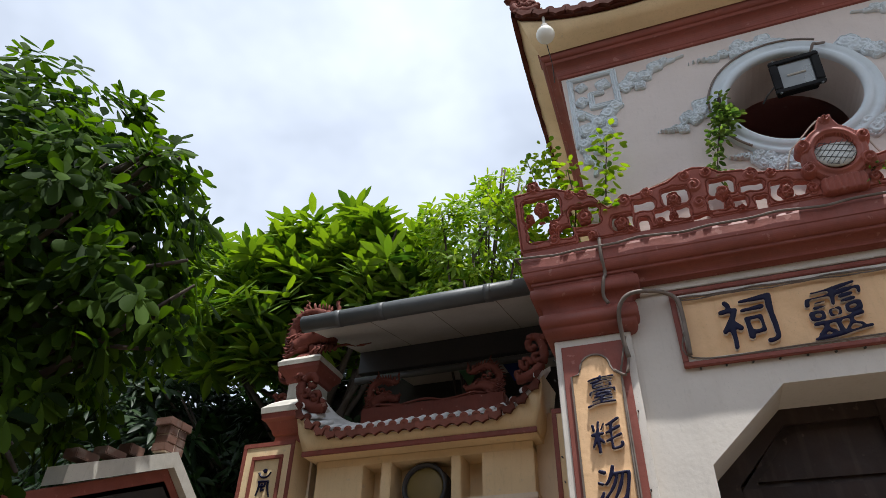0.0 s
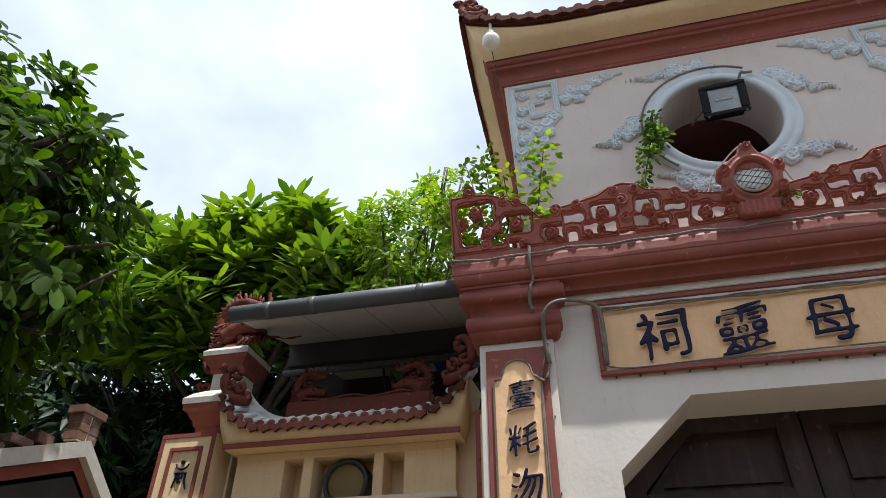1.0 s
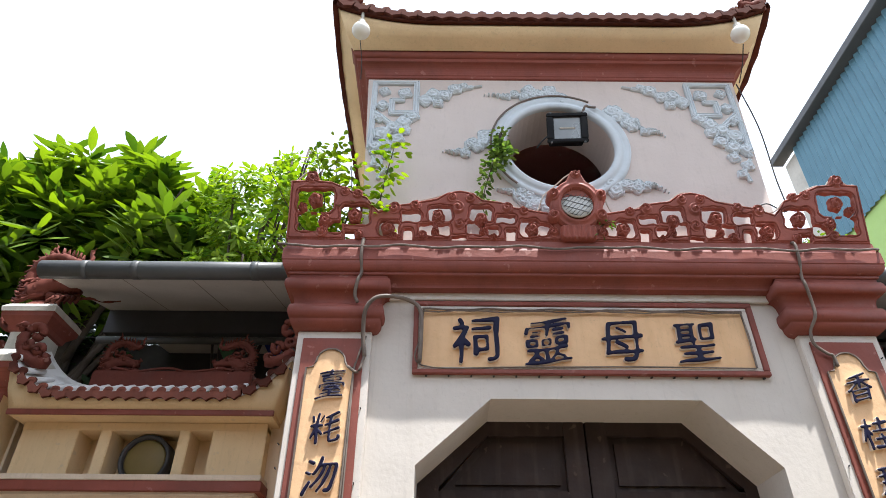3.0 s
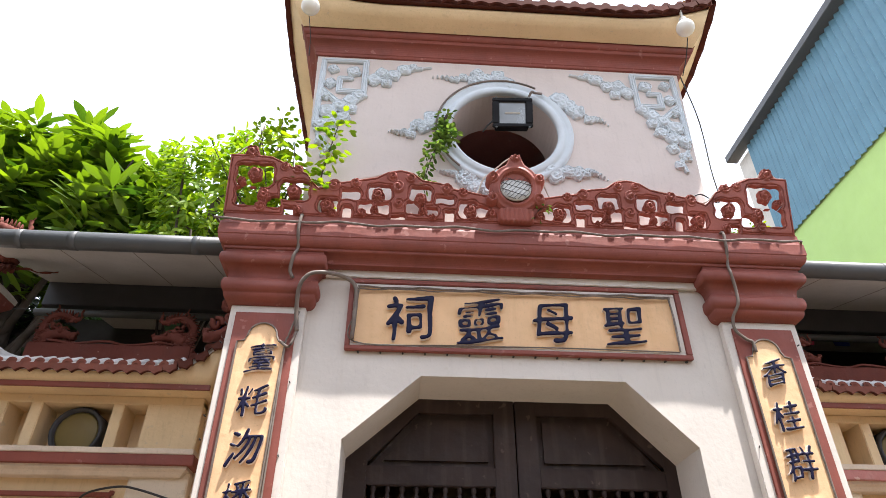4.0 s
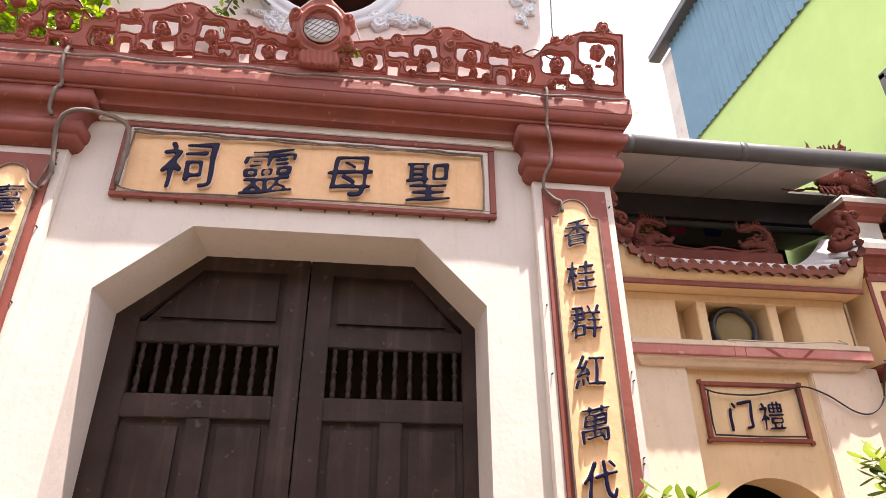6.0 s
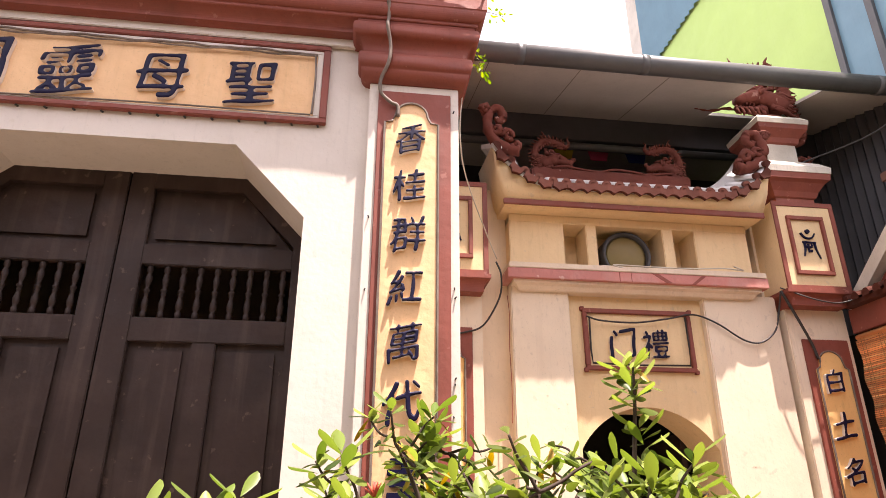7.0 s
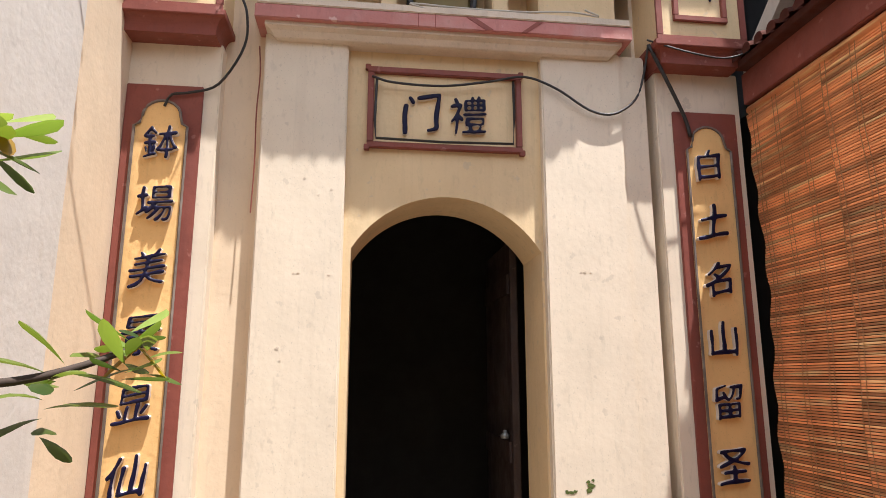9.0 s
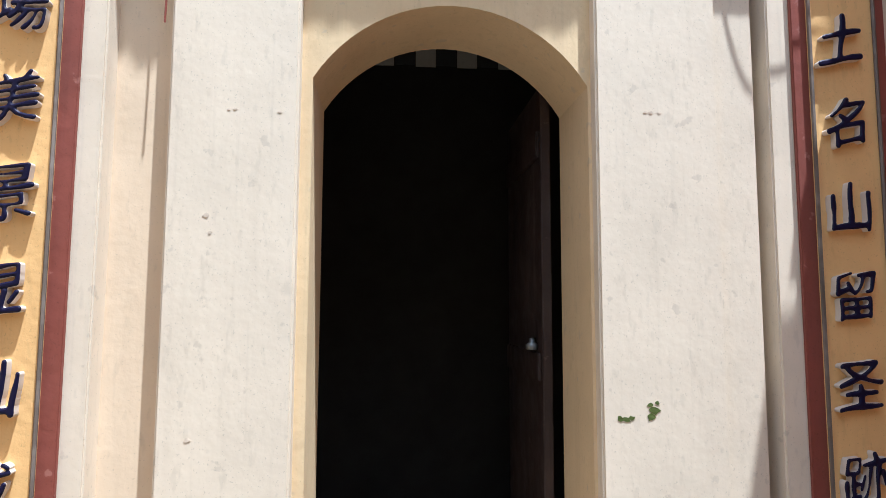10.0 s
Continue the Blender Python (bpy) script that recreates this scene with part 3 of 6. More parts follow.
prism(bm, [(-1.43, OZ), *ring_pts(OX, OZ, OR, -math.pi, 0), (1.43, OZ), (1.392, 4.36), (-1.392, 4.36)], TF, 0.3)
part("upper_wall", bm, M_TOWER, gate, "pale pink plastered upper wall with round opening")
for b in ((-1.42, -1.3, 0.3, 2.6), (1.3, 1.42, 0.3, 2.6), (-1.3, 1.3, 2.45, 2.6)):
    part("upper_side_wall", slab(*b, 4.36, 6.06, 0), M_TOWER, gate)
part("upper_ceiling", slab(-1.3, 1.3, 0.3, 2.45, 5.95, 6.05, 0), M_PINK, gate)
bm = bmesh.new()
N = 48
rows = [(OR - 0.0, 0.0), (OR - 0.004, 0.035), (OR + 0.02, 0.05), (OR + 0.05, 0.038), (OR + 0.055, 0.028), (OR + 0.075, 0.03), (OR + 0.10, 0.045), (OR + 0.115, 0.03), (OR + 0.118, 0.0)]
rings = [[bm.verts.new((OX + r * math.cos(2 * math.pi * i / N), TF - h, OZ + r * math.sin(2 * math.pi * i / N))) for i in range(N)] for r, h in rows]
for p, q in zip(rings, rings[1:]):
    for i in range(N):
        bm.faces.new((p[i], p[(i + 1) % N], q[(i + 1) % N], q[i]))
part("oculus_ring", bm, M_STUCCO, gate, "pale blue-grey moulded ring round the opening", True)

prof = [(0.0, 6.055), (0.015, 6.06), (0.015, 6.085)] + curve_prof(("l", 0.02, 6.09), ("c", 0.09, 6.17), ("l", 0.095, 6.18), ("l", 0.095, 6.20), ("t", 0.13, 6.255), ("l", 0.14, 6.265))
part("upper_cornice", moulding(-1.464, 1.464, TF, 2.6, prof, True), M_RED, gate, "red-brown moulded band under the eaves")


def eave_z(x, half, z0, rise, reach):
    return z0 + rise * max(0.0, (abs(x) - (half - reach)) / reach) ** 2.2


def roof_sheet(x0, x1, y_edge, y_back, z_fn, slope, thick=0.05, n=48):
    """A slightly dished tile bed between the eave line z_fn(x) and the ridge."""
    bm = bmesh.new()
    xs = [x0 + (x1 - x0) * i / n for i in range(n + 1)]
    cols = []
    for x in xs:
        z = z_fn(x)
        cols.append([bm.verts.new(c) for c in ((x, y_edge, z), (x, y_back, z + slope * (y_back - y_edge)), (x, y_back, z + slope * (y_back - y_edge) - thick), (x, y_edge, z - thick))])
    for a, b in zip(cols, cols[1:]):
        for i in range(4):
            bm.faces.new((a[i], b[i], b[(i + 1) % 4], a[(i + 1) % 4]))
    bm.faces.new(cols[0])
    bm.faces.new(cols[-1])
    return bm


def tile_mesh(length, slope, r=0.036, body=None):
    """A half-round cover tile that runs back up the slope, with a round face."""
    bm = bmesh.new()
    n = 7
    def ring(y, rr):
        return [bm.verts.new((rr * math.cos(math.pi * i / n), y, rr * math.sin(math.pi * i / n) + slope * y)) for i in range(n + 1)]
    a, b, c = ring(-0.012, r), ring(0.012, r * (0.82 if body else 1.04)), ring(length, r * (0.82 if body else 1.0))
    for p, q in ((a, b), (b, c)):
        for i in range(n):
            bm.faces.new((p[i], p[i + 1], q[i + 1], q[i]))
    low = [bm.verts.new((c * r, -0.012, -0.02)) for c in (-1, 1)]
    bm.faces.new(a + low)
    inner = [bm.verts.new((0.6 * r * math.cos(math.pi * i / 8), -0.016, 0.004 + 0.6 * r * math.sin(math.pi * i / 8))) for i in range(9)]
    bm.faces.new(inner)
    me = bpy.data.meshes.new("cover_tile")
    bmesh.ops.recalc_face_normals(bm, faces=bm.faces[:])
    bm.to_mesh(me)
    bm.free()
    me.materials.append(M_TILE)
    if body:
        # mortared body, sun glare in its white, behind a dark fired face
        me.materials.append(body)
        for f in me.polygons:
            f.material_index = 0 if f.center.y < 0.006 else 1
    return me


def drip_mesh(w=0.047):
    """The pointed drip face between two cover tiles."""
    bm = bmesh.new()
    pts = [(-w, 0.006), (-w * 0.5, -0.002), (0, -0.004), (w * 0.5, -0.002), (w, 0.006), (w, -0.042), (w * 0.62, -0.046), (w * 0.25, -0.058), (0, -0.068), (-w * 0.25, -0.058), (-w * 0.62, -0.046), (-w, -0.042)]
    prism(bm, pts, -0.017, 0.012)
    me = bpy.data.meshes.new("drip_tile")
    bmesh.ops.recalc_face_normals(bm, faces=bm.faces[:])
    bm.to_mesh(me)
    bm.free()
    me.materials.append(M_TILE)
    return me


def tile_row(parent, x0, x1, y, z_fn, length, slope, pitch=0.098, r=0.036, body=None):
    cover, drip = tile_mesh(length, slope, r, body), drip_mesh(pitch * 0.5)
    n = round((x1 - x0) / pitch)
    off = Vector()
    root = parent
    while root:
        off += root.location
        root = root.parent
    for i in range(n + 1):
        x = x0 + (x1 - x0) * i / n
        tilt = math.atan((z_fn(x + 0.02) - z_fn(x - 0.02)) / 0.04)
        for me, dx, dz in ((cover, 0, 0.010), (drip, 0.5 * (x1 - x0) / n, 0.0)):
            if dx and i == n:
                continue
            o = new(me.name, me)
            o.parent = parent
            o.location = Vector((x + dx, y - (0.004 if dx else 0), z_fn(x + dx) + dz)) - off
            o.rotation_euler = (0, -tilt, 0)


upper_roof = tagged(empty("tiled_roof", (0, 0, 6.2)), "red-brown tiled hip roof with upturned corners on the upper storey", "roof")
T_HALF = 1.72
def tower_eave(x):
    return eave_z(x, T_HALF, 6.345, 0.20, 0.85)


# cream cove from the band up to the curved eave, on three sides
def cove(half, y0, z0, y1, z_fn, z_drop, n=40):
    bm = bmesh.new()
    cols = []
    for i in range(n + 1):
        f = i / n * 2 - 1
        cols.append([bm.verts.new(c) for c in ((f * 1.58, y0, z0), (f * (half * 0.55 + 1.58 * 0.45), (y0 * 0.45 + y1 * 0.55), z0 * 0.62 + 0.38 * (z_fn(f * half) - z_drop)), (f * half, y1, z_fn(f * half) - z_drop), (f * half, y1 + 0.02, z_fn(f * half)), (f * 1.50, y0 + 0.1, z_fn(f * half) + 0.02))])
    for a, b in zip(cols, cols[1:]):
        for i in range(4):
            bm.faces.new((a[i], b[i], b[i + 1], a[i + 1]))
    return bm


part("eave_cove", cove(T_HALF - 0.03, -0.21, 6.24, -0.40, tower_eave, 0.05), M_CREAM, upper_roof, "cream plaster cove under the eaves", True)
for s in (-1, 1):
    bm = bmesh.new()
    cols = []
    for i in range(31):
        y = -0.40 + 3.4 * i / 30
        z = eave_z(y - 1.3, 1.7, 6.345, 0.20, 0.85)
        cols.append([bm.verts.new(c) for c in ((s * 1.58, min(max(y, -0.21), 2.75), 6.24), (s * (T_HALF - 0.03), y, z - 0.05), (s * T_HALF, y, z), (s * 1.5, y, z + 0.05))])
    for a, b in zip(cols, cols[1:]):
        for i in range(3):
            bm.faces.new((a[i], b[i], b[i + 1], a[i + 1]))
    part("side_cove", bm, M_CREAM, upper_roof, "cream plaster cove under the side eaves", True)
    bm = bmesh.new()
    cols = []
    for i in range(31):
        y = -0.44 + 3.5 * i / 30
        z = eave_z(y - 1.3, 1.75, 6.35, 0.20, 0.85)
        cols.append([bm.verts.new(c) for c in ((s * (T_HALF + 0.03), y, z - 0.02 - 0.02 * (i % 2)), (s * (T_HALF + 0.03), y, z + 0.05), (s * 0.6, 1.3 + (y - 1.3) * 0.3, 7.0), (s * 0.6, 1.3 + (y - 1.3) * 0.3, 6.9))])
    for a, b in zip(cols, cols[1:]):
        for i in range(4):
            bm.faces.new((a[i], b[i], b[(i + 1) % 4], a[(i + 1) % 4]))
    part("side_slope", bm, M_TILE, upper_roof)
part("tile_bed", roof_sheet(-T_HALF, T_HALF, -0.43, 1.0, lambda x: tower_eave(x) + 0.02, 0.42), M_TILE, upper_roof)
tile_row(upper_roof, -T_HALF + 0.03, T_HALF - 0.03, -0.44, lambda x: tower_eave(x) + 0.035, 1.0, 0.42, 0.125)



# ---- side gates ----
PIER, FACE, BACK = 1.195, 1.250, 1.33


def eave_side(a):
    """Eave height along the distance a from the main axis."""
    d = a - 3.21
    return 3.80 + 0.30 * max(0.0, (abs(d) - 0.55) / 0.5) ** 2.4


def block_glyph(parent, x, y, z):
    """The small raised emblem on a block: a dot, a wide bowl, bars and two spread legs."""
    bm = bmesh.new()
    lathe(bm, [(0.016, -0.014), (0.018, -0.006), (0.018, 0.0)], (x, y, z + 0.108), 10, "y")
    for pts in ([(-0.05, 0.085), (-0.03, 0.058), (0, 0.048), (0.03, 0.058), (0.05, 0.085)], [(-0.045, 0.02), (0.045, 0.02)], [(-0.03, -0.012), (0.012, -0.012), (0.012, 0.02)],
                [(-0.034, 0.018), (-0.038, -0.03), (-0.052, -0.078)], [(0.036, 0.018), (0.04, -0.03), (0.06, -0.092)], [(-0.012, 0.005), (-0.014, -0.05)], [(0.008, -0.04), (-0.015, -0.042)]):
        tube(bm, [(x + 1.12 * a, y - 0.004, z + 1.12 * b) for a, b in [(v.x, v.z) for v in smooth_path([(q[0], 0, q[1]) for q in pts], 3)]], 0.0105, 6, 0.006)
    return part("emblem", bm, M_NAVY, parent, "navy raised emblem")


def small_dragon(parent, s, ax, y, z, size, facing, tone=None):
    """A coiled clay dragon: open-jawed head, combed mane, tail looped up and over, ribbed paws."""
    rnd = random.Random(round(1000 * (ax + y + z)))
    bm = bmesh.new()
    def P(u, v, w=0.0):
        return (s * (ax + facing * u * size), y + w * size, z + v * size)
    def horn(pts, r0, r1):
        tube(bm, smooth_path([P(*q) for q in pts], 4), r0 * size, 6, r1 * size)
    body = smooth_path([P(-0.2, 0.16), P(-0.40, 0.34, 0.02), P(-0.46, 0.58, 0.03), P(-0.36, 0.80), P(-0.14, 0.90, -0.02), P(0.12, 0.84, -0.02), P(0.32, 0.76)], 7)
    tube(bm, body, 0.11 * size, 9, 0.065 * size)
    # scaly comb along the loop
    for i in range(4, len(body) - 2, 2):
        d = (body[i + 1] - body[i - 1]).normalized()
        n_ = Vector((d.z, 0, -d.x)) * (-facing * s)
        for sg, ln in ((1, 0.17), (-1, 0.12)):
            tube(bm, [body[i] + n_ * sg * 0.05 * size, body[i] + n_ * sg * (ln + 0.03 * rnd.random()) * size - d * 0.05 * size], 0.04 * size, 5, 0.01 * size)
    horn([(-0.2, 0.9), (-0.27, 1.0), (-0.22, 1.1), (-0.27, 1.2)], 0.055, 0.008)
    horn([(0.30, 0.76), (0.42, 0.84), (0.40, 1.0), (0.44, 1.1)], 0.06, 0.008)
    # inner scroll of the loop
    spiral = [P(-0.08 + 0.15 * (1 - k / 16) * math.cos(0.55 * k + 2.4), 0.58 + 0.12 * (1 - k / 16) * math.sin(0.55 * k + 2.4), -0.04) for k in range(14)]
    tube(bm, spiral, 0.05 * size, 6, 0.035 * size)
    horn([(-0.2, 0.42), (-0.05, 0.46, -0.05), (0.1, 0.54, -0.04), (0.22, 0.5)], 0.06, 0.02)
    # head: brow, snout, jaws and teeth
    horn([(-0.30, 0.18), (-0.08, 0.30, -0.05), (0.12, 0.33, -0.07), (0.32, 0.28, -0.06), (0.46, 0.27, -0.04)], 0.19, 0.095)
    horn([(0.0, 0.12, -0.05), (0.2, 0.08, -0.08), (0.38, 0.1, -0.06), (0.44, 0.14, -0.05)], 0.085, 0.04)
    horn([(0.40, 0.30, -0.08), (0.5, 0.36, -0.08), (0.46, 0.42, -0.06)], 0.055, 0.03)
    lathe(bm, [(0.045 * size, -0.03 * size), (0.05 * size, 0.0), (0.045 * size, 0.03 * size)], P(0.12, 0.36, -0.2), 8, "y")
    for k in range(4):
        horn([(0.22 + 0.055 * k, 0.23, -0.11), (0.225 + 0.055 * k, 0.15, -0.12)], 0.02, 0.008)
    horn([(0.02, 0.42, -0.08), (-0.1, 0.5, -0.1), (-0.26, 0.52, -0.08)], 0.05, 0.012)
    # mane tufts swept back
    for k in range(8):
        v = 0.02 + 0.055 * k
        horn([(-0.06, 0.16 + 0.02 * k, -0.1), (-0.28, v + 0.04, -0.13 + 0.01 * k), (-0.44 - 0.05 * rnd.random(), v - 0.02, -0.08), (-0.58 - 0.05 * rnd.random(), v + 0.06, -0.02)], 0.05, 0.012)
    # ribbed paws and the long whisker on the ridge
    for k in range(6):
        horn([(0.06 + 0.075 * k, 0.1, -0.08), (0.13 + 0.085 * k, 0.06, -0.15), (0.08 + 0.09 * k, -0.06, -0.17)], 0.032, 0.026)
    horn([(0.44, 0.04, -0.1), (0.7, 0.07, -0.1), (0.95, 0.0, -0.1), (1.2, 0.03, -0.1)], 0.022, 0.008)
    carve_noise(bm, 0.03 * size, 55)
    return tagged(part("dragon_ornament", bm, tone or M_CLAY, parent, "red clay coiled dragon", True), kind="stuff")


def scroll_ornament(parent, s, a, y, z, size, facing, rise=1.0):
    """An upturned corner scroll: rolled volutes and leafy tufts."""
    bm = bmesh.new()
    def P(u, v, w=0.0):
        return (s * (a + facing * u * size), y + w * size, z + v * size * rise)
    main = [P(-0.75, 0.0), P(-0.35, 0.05), P(0.0, 0.3), P(0.12, 0.7), P(-0.02, 1.02), P(-0.25, 1.05), P(-0.35, 0.85), P(-0.22, 0.72), P(-0.12, 0.82)]
    tube(bm, smooth_path(main, 6), 0.17 * size, 8, 0.09 * size)
    for base, r, turn in (((-0.45, 0.32), 0.2, 1), ((-0.12, 0.5), 0.14, -1), ((0.2, 1.0), 0.12, 1), ((-0.66, 0.12), 0.12, -1)):
        pts = [P(base[0] + r * (1 - k / 14) * math.cos(turn * k * 0.62), base[1] + r * (1 - k / 14) * math.sin(turn * k * 0.62), -0.05 - 0.004 * k) for k in range(13)]
        tube(bm, pts, 0.1 * size, 6, 0.07 * size)
    for k in range(5):
        q = smooth_path([P(-0.2 + 0.08 * k, 0.25 + 0.15 * k), P(-0.05 + 0.09 * k, 0.4 + 0.16 * k, 0.05), P(0.1 + 0.05 * k, 0.34 + 0.18 * k, 0.08)], 3)
        tube(bm, q, 0.085 * size, 5, 0.025 * size)
    carve_noise(bm, 0.045 * size, 30)
    return part("corner_scroll", bm, M_CLAY, parent, "red clay corner scroll", True)


def side_gate(s, sign, outer, inner):
    g = tagged(empty("side_gate", (s * 3.21, 1.2, 0)), "cream plastered arched side gate under a small tiled roof", "gate", "side gates")
    def X(a, b):
        return tuple(sorted((s * a, s * b)))
    def P(pts):
        return [(s * a, b) for a, b in pts]
    # arch panel with the opening, then the piers
    arc = [(3.228 + 0.562 * math.cos(t), 1.7285 + 0.597 * math.sin(t)) for t in (math.radians(33 + 114 * i / 24) for i in range(25))]
    bm = bmesh.new()
    prism(bm, P([(2.757, 2.054), *arc[::-1][1:-1], (3.699, 2.054), (3.73, 2.054), (3.73, 3.13), (2.70, 3.13), (2.70, 2.054)]), FACE, 1.62)
    prism(bm, P([(2.70, 0), (2.757, 0), (2.757, 2.054), (2.70, 2.054)]), FACE, 1.62)
    prism(bm, P([(3.699, 0), (3.73, 0), (3.73, 2.054), (3.699, 2.054)]), FACE, 1.62)
    part("arch_panel", bm, M_CREAM, g)
    for a0, a1 in ((2.31, 2.72), (3.71, 4.14)):
        part("pier", slab(*X(a0, a1), PIER, 1.6, 0, 3.13, 0.008), M_PIER, g, "pale cream plaster pier")
    part("rear_wall", slab(*X(1.70 if s > 0 else 1.76, 2.31), 1.285, 1.62, 0, 3.9, 0), M_RECESS, g)
    part("pier_step", slab(*X(4.13, 4.285), PIER + 0.022, 1.6, 0, 3.13, 0.006), M_PIER, g)
    part("rear_wall", slab(*X(4.27, 4.85), BACK, 1.62, 0, 3.9, 0), M_PIER, g)
    # pilaster strips with couplets
    for a0, a1, chars in ((1.66, 2.11, inner), (4.33, 4.80, outer)):
        strip = part("side_pilaster", slab(*X(a0, a1), PIER + 0.005, BACK + 0.002, 0, 3.05, 0.006), M_PIER, g)
        c = (1.862 if a0 < 3 else 4.585)
        part("border", slab(*X(c - 0.175, c + 0.175), 1.182, 1.199, 0.25, 2.815, 0.003), M_RED, strip, "red-brown painted border")
        pts = [(c - 0.12, 0.32), (c + 0.12, 0.32), (c + 0.12, 2.60), (c + 0.095, 2.615), (c + 0.085, 2.655)]
        pts += [(c + 0.085 * math.cos(t), 2.655 + 0.075 * math.sin(t)) for t in (math.pi * i / 10 for i in range(1, 10))]
        pts += [(c - 0.085, 2.655), (c - 0.095, 2.615), (c - 0.12, 2.60)]
        part("panel", prism(bmesh.new(), P(pts), 1.174, 1.183), M_OCHRE, strip, "ochre panel with raised navy characters")
        bm = bmesh.new()
        tube(bm, [(s * a, 1.168 - 0.003 * math.sin(27 * b), b) for a, b in pts[1:] + pts[:1]], 0.007, 5)
        part("cord", bm, M_CABLE, strip, "thin grey light cord round the panel")
        for i, ch in enumerate(chars):
            lettering(ch, s * c + (0.012 - 0.004 * i if a0 < 3 else -0.016), 1.174, 2.518 - 0.2962 * i, 0.164 + 0.008 * (i % 2), strip, 0.026, 0.95)
        # emblem block above
        b0, b1 = (1.64, 2.13) if a0 < 3 else (4.29, 4.78)
        blk = part("emblem_block", slab(*X(b0, b1), 1.055, 1.6, 3.145, 3.832, 0.008), M_CREAM, g, "cream block with red borders and a navy emblem")
        bm = bmesh.new()
        for p, q, z0, z1 in ((b0, b1, 3.797, 3.834), (b0, b1, 3.143, 3.175), (b0, b0 + 0.03, 3.175, 3.797), (b1 - 0.03, b1, 3.175, 3.797)):
            box(bm, *X(p - 0.002, q + 0.002), 1.047, 1.06, z0, z1, 0.002)
        m0, m1 = b0 + 0.09, b1 - 0.105
        for p, q, z0, z1 in ((m0, m1, 3.685, 3.715), (m0, m1, 3.255, 3.285), (m0, m0 + 0.028, 3.285, 3.685), (m1 - 0.028, m1, 3.285, 3.685)):
            box(bm, *X(p, q), 1.035, 1.056, z0, z1, 0.003)
        part("border", bm, M_RED, blk, "red-brown border strips")
        block_glyph(blk, s * (m0 + m1) / 2, 1.052, 3.485)
        prof = [(-0.03, 3.035), (-0.03, 3.055)] + curve_prof(("l", -0.03, 3.055), ("c", 0.012, 3.115), ("l", 0.015, 3.12), ("l", 0.015, 3.145))
        x0, x1 = X(b0, b1)
        part("block_base", moulding(x0, x1, 1.055, 1.6, prof), M_RED, blk, "red-brown moulding")
    # ledge
    x0, x1 = X(2.27, 4.17)
    # the right ledge's colour holds its sunlight, the left one is plain red
    part("ledge", slab(x0, x1, 1.085, 1.5, 3.15, 3.222, 0.004), M_PINK if s > 0 else M_RED, g, "ledge painted pink, sunlight put into its colour" if s > 0 else "red-brown painted ledge")
    if s > 0:
        # old dark strokes left on the ledge's face
        for q in ([(3.059, 3.152), (3.063, 3.152), (3.063, 3.220), (3.059, 3.220)], [(3.144, 3.152), (3.148, 3.152), (3.148, 3.220), (3.144, 3.220)],
                  [(3.40, 3.153), (3.44, 3.158), (3.345, 3.219), (3.30, 3.219)], [(3.585, 3.153), (3.615, 3.153), (3.70, 3.217), (3.665, 3.217)]):
            part("paint_stroke", prism(bmesh.new(), q, 1.0825, 1.088), M_RED, g, "dark red-brown paint stroke")
    part("ledge_foot", moulding(*X(2.37, 4.07), 1.17, 1.5, [(0.0, 3.085), (0.01, 3.09), (0.03, 3.115), (0.055, 3.13), (0.055, 3.151)]), M_LEDGE, g)
    part("ledge_top", slab(*X(2.28, 4.16), 1.080, 1.5, 3.222, 3.262, 0.004), M_LEDGE, g)
    # frieze with slots
    for a0, a1 in ((2.31, 2.71), (3.70, 4.12)):
        part("frieze_block", slab(*X(a0, a1), 1.17, 1.55, 3.262, 3.64, 0.006), M_CREAM, g)
    for a0, a1 in ((2.875, 2.955), (3.455, 3.54)):
        part("frieze_post", slab(*X(a0, a1), 1.17, 1.42, 3.262, 3.64, 0.006), M_CREAM, g)
    part("frieze_back", slab(*X(2.71, 3.70), 1.40, 1.55, 3.262, 3.64, 0), M_CREAM, g)
    part("frieze_lintel", slab(*X(2.31, 4.12), 1.165, 1.56, 3.60, 3.66, 0.004), M_CREAM, g)
    lamp = tagged(empty("round_lamp", (s * 3.2, 1.3, 3.44)), "round amber glass lamp in a grey rim, set in the slot", "lamp", "round lamps")
    bm = bmesh.new()
    lathe(bm, [(0.186, 0.13), (0.186, -0.02), (0.180, -0.034), (0.164, -0.034), (0.156, -0.02), (0.152, 0.01)], (s * 3.2, 1.265, 3.411), 36, "y")
    part("rim", bm, M_RIM, lamp, "dull grey rim", True)
    bm = bmesh.new()
    lathe(bm, [(0.155, 0.0), (0.14, -0.006), (0.11, -0.012), (0.05, -0.016), (0.004, -0.017)], (s * 3.2, 1.265, 3.411), 32, "y")
    part("glass", bm, M_AMBER, lamp, "amber frosted glass", True)
    # eave: red band, cove and tiles
    roof = tagged(empty("tiled_roof", (s * 3.21, 1.2, 3.7)), "small curved red-brown tiled roof with white mortar and clay dragons", "roof", "side gate roofs")
    part("eave_band", slab(*X(2.24, 4.18), 0.998, 1.02, 3.66, 3.70, 0.003), M_RED, roof, "red-brown band")
    part("eave_soffit", slab(*X(2.25, 4.17), 1.018, 1.56, 3.662, 3.70, 0), M_CREAM, roof)
    bm = bmesh.new()
    cols = []
    for i in range(41):
        f = i / 40 * 2 - 1
        a, t = 3.21 + f * 0.965, 3.21 + f * 1.05
        zt = eave_side(t)
